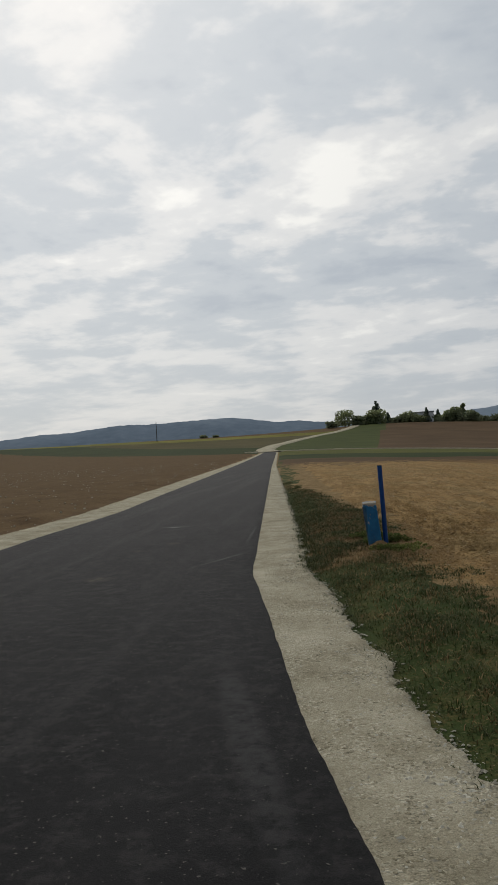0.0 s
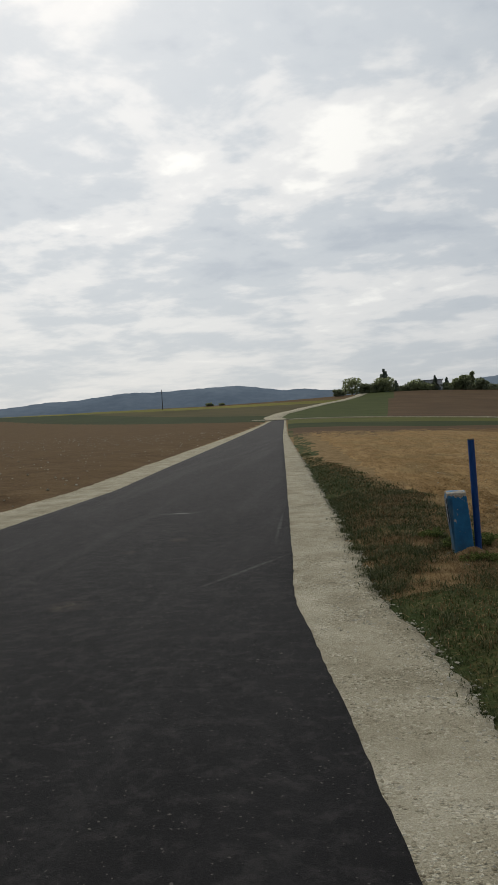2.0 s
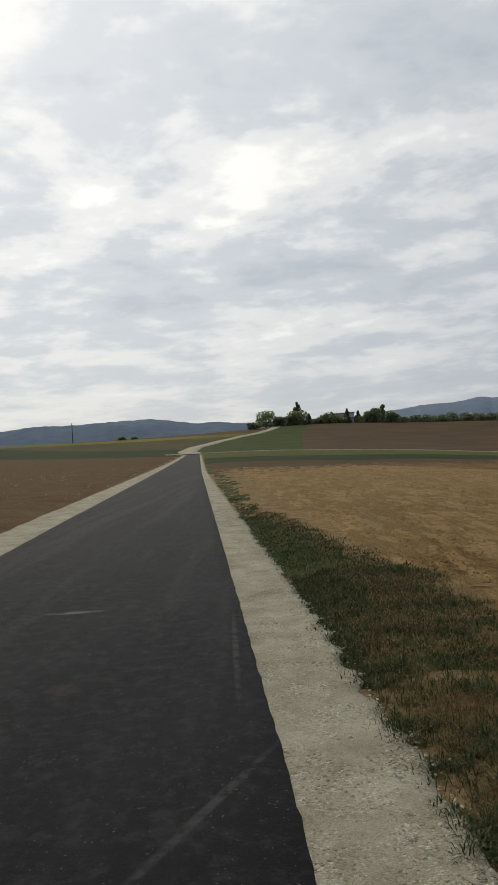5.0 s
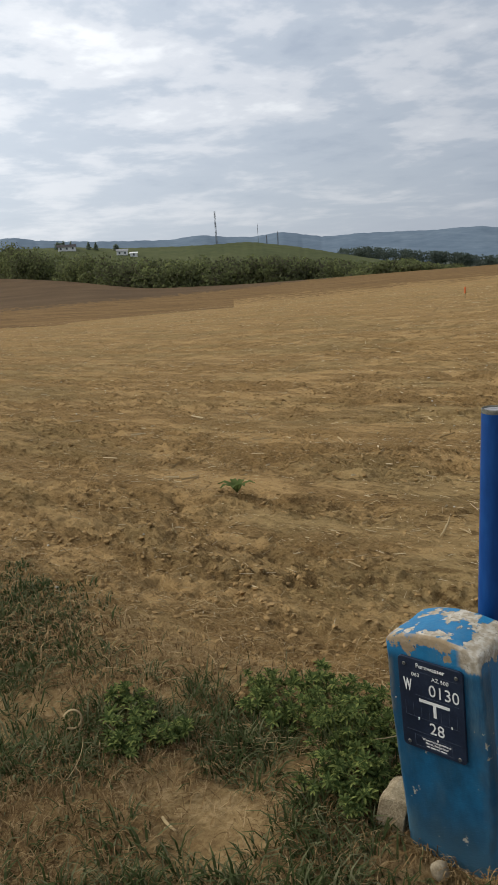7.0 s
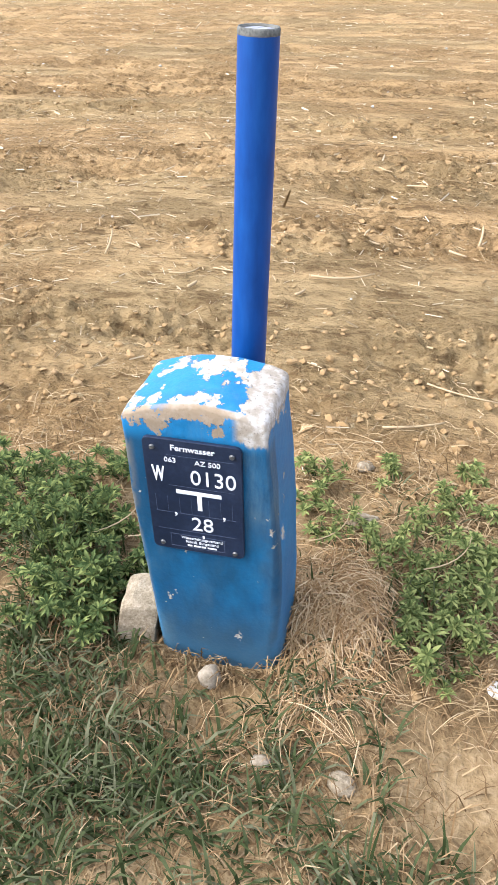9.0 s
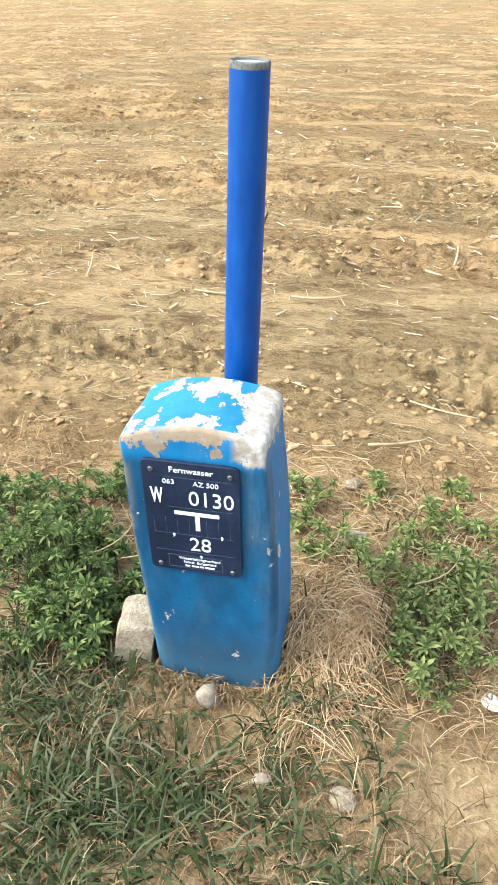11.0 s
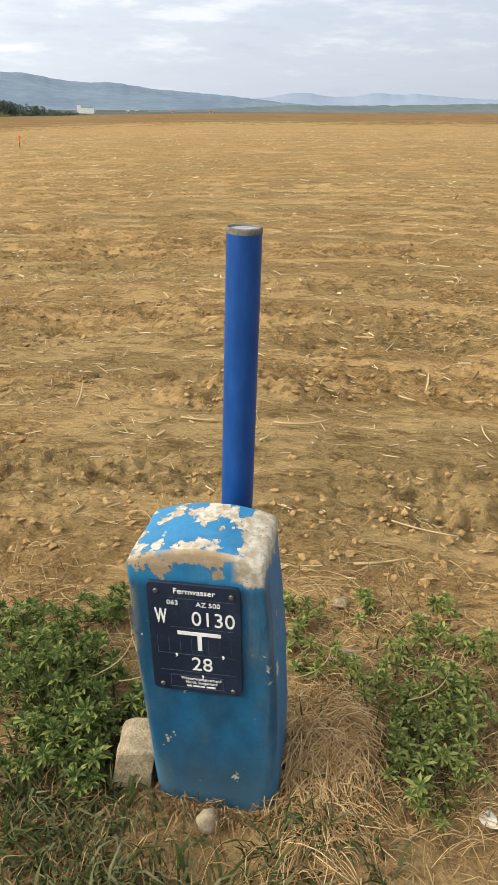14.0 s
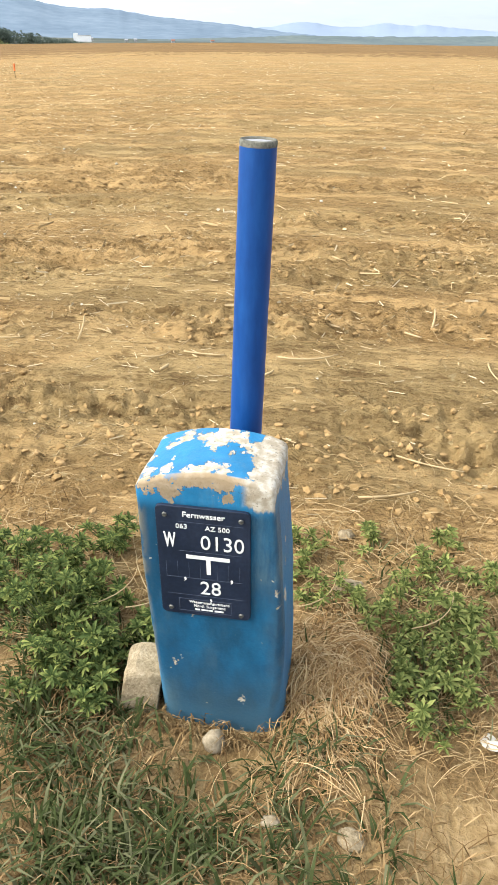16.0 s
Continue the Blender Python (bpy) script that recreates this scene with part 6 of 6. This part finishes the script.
def edge_straw(x, y):
    v = x - edge_right(y)
    return step(1.32, 1.6, v) * (1 - step(1.95, 2.45, v)) * (0.25 + 0.75 * step(0.42, 0.58, noise2(x, y, 3.1, 141, 3)))


straw_mat("matted pale straw along the edge of the field", 62, 7500, -0.1, 1.2, -1.6, 2.6, edge_straw, 0.03, 0.13, 0.0022)
straw_mat("dead stems lying among the low weeds", 63, 2300, -0.12, 0.6, -0.8, -0.1, lambda x, y: 0.25 + 0.7 * step(0.40, 0.6, noise2(x, y, 4.0, 143, 3)), 0.03, 0.10, 0.0021)
straw_mat("dead stems lying over the verge before the block", 64, 4200, -0.75, -0.08, -0.95, 1.3, lambda x, y: 0.15 + 0.75 * step(0.42, 0.62, noise2(x, y, 3.6, 145, 3)) * (1 - 0.6 * bare(x, y)), 0.02, 0.075, 0.0017, 0.6, 1.3, M_DRY)
straw_mat("dead stems among the lush weeds behind the stone", 65, 900, -0.05, 0.5, 0.12, 0.7, lambda x, y: 0.5 + 0 * x, 0.05, 0.17, 0.0024)


# ---- leafy weeds ----
def whorl_mesh(seed, leaves, length, width, mat=M_WEED):
    rng = np.random.default_rng(seed)
    V, F = [], []
    for tier, (count, scale, tilt) in enumerate(((leaves, 1.0, 0.25), (leaves - 2, 0.72, 0.65), (4, 0.42, 1.1))):
        for k in range(count):
            t = 6.283 * (k + 0.3 * rng.random()) / count + tier
            L, w, a = length * scale * (0.8 + 0.4 * rng.random()), width * scale, tilt + 0.25 * rng.normal()
            d, s, o = np.array((math.cos(t), math.sin(t), 0)), np.array((-math.sin(t), math.cos(t), 0)), len(V)
            for f, wid, fold in ((0.0, 0.12, 0), (0.35, 0.8, 0.1), (0.65, 1.0, 0.05), (1.0, 0.04, -0.25)):
                c = d * L * f * math.cos(a) + np.array((0, 0, L * f * math.sin(a) + fold * L * 0.5 * f + 0.004 * tier))
                V += [c - s * w * wid / 2 + (0, 0, w * 0.18 * wid), c, c + s * w * wid / 2 + (0, 0, w * 0.18 * wid)]
            for r in range(3):
                q = o + r * 3
                F += [(q, q + 1, q + 4, q + 3), (q + 1, q + 2, q + 5, q + 4)]
    return mesh_data("leaf_whorl", V, F, mat)


WHORLS = [whorl_mesh(s, 10, l, w) for s, l, w in ((1, 0.024, 0.0066), (2, 0.028, 0.0076), (3, 0.020, 0.0060), (4, 0.023, 0.0066))]


YOUNG = [whorl_mesh(s, 9, l, w, M_WEED_YOUNG) for s, l, w in ((5, 0.024, 0.0068), (6, 0.027, 0.0074), (7, 0.020, 0.0060), (8, 0.023, 0.0066))]


def weed(x, y, height, spread, count, seed, label, group, whorls=WHORLS, dense=1.9):
    rng = np.random.default_rng(seed)
    root = thing("weed_plant", label, "weed", (x, y, float(floor_z(x, y))), group)
    sv, sf = [], []
    for k in range(int(count * dense)):
        t, r = 6.283 * rng.random(), spread * math.sqrt(rng.random())
        h = height * (1 - 0.45 * (r / spread) ** 2) * (0.75 + 0.4 * rng.random())
        p = np.array((r * math.cos(t), r * math.sin(t), h))
        q = np.array((p[0] * 0.55, p[1] * 0.55, h * 0.6))
        tube(sv, sf, (p[0] * 0.1, p[1] * 0.1, -0.02), q, 0.0018, 0.0015, 4)
        tube(sv, sf, q, p, 0.0015, 0.001, 4)
        for at, s in ((p, 1.0), (q, 0.85)):
            leaf = new("leaf_whorl", whorls[int(rng.integers(0, 4))])
            leaf.parent = root
            leaf.location = at
            leaf.rotation_euler = (rng.normal() * 0.3 + 0.35 * p[1] / spread * -1, rng.normal() * 0.3 + 0.35 * p[0] / spread, rng.random() * 6.28)
            leaf.scale = (s * (0.68 + 0.45 * rng.random()),) * 3
    solid("stem", sv, sf, M_STEM, root)
    return root


LUSH, LOW = "lush dark green weed with fingered leaf whorls", "low bright green weed with small leaf whorls in dead grass"
for k, (x, y, h, s, c) in enumerate(((0.02, 0.22, 0.10, 0.07, 11), (0.05, 0.33, 0.14, 0.09, 15), (0.13, 0.43, 0.12, 0.09, 14), (0.15, 0.29, 0.12, 0.08, 13), (-0.07, 0.31, 0.09, 0.08, 12), (0.25, 0.38, 0.09, 0.08, 11), (0.25, 0.51, 0.09, 0.09, 11), (0.38, 0.33, 0.07, 0.07, 8), (-0.10, 0.22, 0.07, 0.05, 8), (0.07, 0.15, 0.07, 0.05, 7), (0.12, 0.54, 0.09, 0.08, 10), (0.3, 0.62, 0.07, 0.08, 9))):
    weed(x, y, h, s, c, 200 + k, LUSH, "weeds beside the block")
for k, (x, y, h, s, c) in enumerate(((0.00, -0.33, 0.06, 0.05, 7), (-0.05, -0.38, 0.06, 0.05, 7), (0.07, -0.37, 0.085, 0.07, 11), (0.13, -0.31, 0.08, 0.06, 9), (0.13, -0.45, 0.085, 0.07, 11), (0.03, -0.43, 0.07, 0.06, 9), (0.20, -0.38, 0.08, 0.07, 10), (0.24, -0.25, 0.06, 0.06, 8), (0.32, -0.19, 0.055, 0.06, 8), (0.31, -0.34, 0.06, 0.07, 9), (0.24, -0.46, 0.07, 0.07, 10), (0.38, -0.51, 0.06, 0.07, 8), (0.44, -0.10, 0.055, 0.07, 9), (0.36, -0.10, 0.05, 0.05, 6), (0.48, -0.27, 0.05, 0.06, 7), (0.22, -0.56, 0.07, 0.06, 8), (0.36, -0.62, 0.05, 0.06, 6), (0.42, -0.38, 0.05, 0.06, 7), (0.55, -0.42, 0.04, 0.06, 5), (0.25, -0.15, 0.05, 0.05, 6))):
    weed(x, y, h * 0.82, s, c, 230 + k, LOW, "low weeds in the dead grass", YOUNG, 0.95)
for k, (x, y, h, s, c) in enumerate(((-0.20, 0.86, 0.06, 0.07, 9), (-0.12, 0.95, 0.06, 0.07, 9), (-0.16, 0.74, 0.06, 0.06, 8), (0.18, 0.72, 0.07, 0.07, 9), (0.10, 0.64, 0.07, 0.07, 9), (-0.27, 0.80, 0.05, 0.05, 6))):
    weed(x, y, h, s, c, 260 + k, LUSH, "weeds farther along the verge")


def broad_weed():
    root = thing("weed_plant", "lone blue-green weed with long leaves in the stubble", "weed", (1.92, 2.34, float(floor_z(1.92, 2.34))))
    rng = np.random.default_rng(9)
    for k in range(7):
        V, F, t, L = [], [], 6.283 * k / 7 + 0.2 * rng.random(), 0.07 + 0.05 * rng.random()
        d, s = np.array((math.cos(t), math.sin(t), 0)), np.array((-math.sin(t), math.cos(t), 0))
        for f, w, z in ((0, 0.006, 0.01), (0.35, 0.022, 0.06), (0.7, 0.018, 0.075), (1, 0.002, 0.06)):
            c = d * L * f + np.array((0, 0, z))
            V += [c - s * w + (0, 0, 0.006), c, c + s * w + (0, 0, 0.006)]
        for r in range(3):
            F += [(r * 3, r * 3 + 1, r * 3 + 4, r * 3 + 3), (r * 3 + 1, r * 3 + 2, r * 3 + 5, r * 3 + 4)]
        solid("leaf", V, F, M_WEED, root, smooth=True)
    return root


broad_weed()

# ---- crumbs of the ground ----
ICO = bmesh.new()
bmesh.ops.create_icosphere(ICO, subdivisions=1, radius=1.0)
ICO_V, ICO_F = np.array([v.co[:] for v in ICO.verts]), np.array([[v.index for v in f.verts] for f in ICO.faces])
ICO.free()
OCT_V = np.array(((1, 0, 0), (0, 1, 0), (-1, 0, 0), (0, -1, 0), (0, 0, 1), (0, 0, -1)), float)
OCT_F = np.array(((0, 1, 4), (1, 2, 4), (2, 3, 4), (3, 0, 4), (1, 0, 5), (2, 1, 5), (3, 2, 5), (0, 3, 5)))


def lumps(name, label, category, rng, x, y, size, mat, shape=(OCT_V, OCT_F), flat=0.7, rough=0.35, sink=0.2, lift=0.0):
    v0, f0 = shape
    n, k = len(x), len(v0)
    t = rng.random(n) * 6.283
    V = v0[None] * (1 + rough * rng.normal(size=(n, k, 1))) * size[:, None, None] * np.array((1, 0.75, flat))
    c, s = np.cos(t)[:, None], np.sin(t)[:, None]
    V = np.stack([V[..., 0] * c - V[..., 1] * s, V[..., 0] * s + V[..., 1] * c, V[..., 2]], -1)
    V += np.stack([x, y, floor_z(x, y) + size * flat * (1 - 2 * sink) + lift], -1)[:, None]
    F = (f0[None] + (np.arange(n) * k)[:, None, None]).reshape(-1, 3)
    return tagged(new(name, mesh_data(name, V.reshape(-1, 3), F, mat)), label, category, kind="stuff")


rng = np.random.default_rng(81)


def soil_chance(x, y):
    v = x - edge_right(y)
    return step(1.55, 1.95, v) * (0.05 + 0.95 * rough_soil(x, y))


x, y = scatter(rng, 34000, 0.1, 6.5, -2.2, 7.5, soil_chance)
lumps("clods", "dry tan clods over the worked soil", "soil clods", rng, x, y, 0.003 + 0.017 * rng.random(len(x)) ** 4, M_CLOD, (ICO_V, ICO_F), 0.55, 0.2, 0.4)
x, y = scatter(rng, 5200, -0.1, 1.6, -2.0, 3.2, lambda a, b: 0.9 * step(1.2, 1.5, a - edge_right(b)) * (1 - step(2.2, 2.9, a - edge_right(b))))
lumps("clods", "crumbled clods along the edge of the field", "soil clods", rng, x, y, 0.003 + 0.014 * rng.random(len(x)) ** 2.6, M_CLOD, (ICO_V, ICO_F), 0.6, 0.2, 0.35)
x, y = scatter(rng, 320, 0.2, 9, -2.5, 12, lambda a, b: 0.5 * step(1.5, 1.9, a - edge_right(b)))
lumps("field_stones", "small pale stones strewn on the field", "stones", rng, x, y, 0.005 + 0.014 * rng.random(len(x)) ** 2, M_CHIP, (ICO_V, ICO_F), 0.6, 0.15)
y = -8 + 68 * rng.random(2600) ** 1.6
x = edge_left(y) - 1.1 - 22 * rng.random(2600)
lumps("field_stones", "pale stones strewn over the brown ploughed field", "stones", rng, x, y, 0.012 + 0.04 * rng.random(len(x)) ** 2.5, M_CHIP, (OCT_V, OCT_F), 0.6, 0.25)
# chippings: loose along both edges of the shoulder, fewer on its trodden middle
y = -8 + 24 * rng.random(26000) ** 1.35
t = rng.random(26000)
x = edge_right(y) + (shoulder_right(y) - edge_right(y)) * np.where(rng.random(26000) < 0.6, 1 - 0.45 * t ** 1.5, t) + 0.03 * rng.normal(size=26000)
lumps("chippings", "loose pale limestone chippings on the road shoulder", "gravel", rng, x, y, 0.003 + 0.013 * rng.random(26000) ** 3, M_CHIP, (OCT_V, OCT_F), 0.45, 0.3, 0.3, 0.012)


def stubble():
    """Short broken stems strewn over the field."""
    rng = np.random.default_rng(91)
    V, F = [], []

    def add(count, x0, x1, y0, y1, l0, l1, w):
        x, y = scatter(rng, count, x0, x1, y0, y1, lambda a, b: step(1.4, 1.9, a - edge_right(b)) * (0.35 + 0.65 * step(0.4, 0.6, noise2(a, b, 0.9, 95, 3))))
        n = len(x)
        L, t, p = l0 + (l1 - l0) * rng.random(n) ** 2.5, rng.random(n) * 6.283, np.where(rng.random(n) < 0.14, 0.5, 0.08) * rng.normal(size=n)
        d = np.stack([np.cos(t) * np.cos(p), np.sin(t) * np.cos(p), np.abs(np.sin(p))], -1) * L[:, None]
        r = w * (0.5 + rng.random(n))
        s = np.stack([-np.sin(t), np.cos(t), 0 * t], -1) * r[:, None]
        u = np.stack([0 * t, 0 * t, r * 1.4], -1)
        a = np.stack([x, y, floor_z(x, y) + 0.003], -1)
        o = sum(len(q) for q in V)
        V.append(np.stack([a - s, a + s, a + u, a - s * 0.7 + d, a + s * 0.7 + d, a + u + d], 1).reshape(-1, 3))
        k = (np.arange(n) * 6)[:, None] + o
        F.append(np.concatenate([k + q for q in ((0, 3, 5), (0, 5, 2), (1, 2, 5), (1, 5, 4), (2, 0, 1), (3, 4, 5))]))

    add(13000, 0.2, 4.5, -2.2, 5.0, 0.008, 0.065, 0.0013)
    add(16000, 0.2, 16, -4, 16, 0.015, 0.085, 0.0024)
    add(20000, 2, 45, -8, 40, 0.03, 0.16, 0.0052)
    return tagged(new("stubble", mesh_data("stubble", np.concatenate(V), np.concatenate(F), M_STRAW)), "broken straw and maize stubble strewn over the tan field", "stubble", kind="stuff")


stubble()
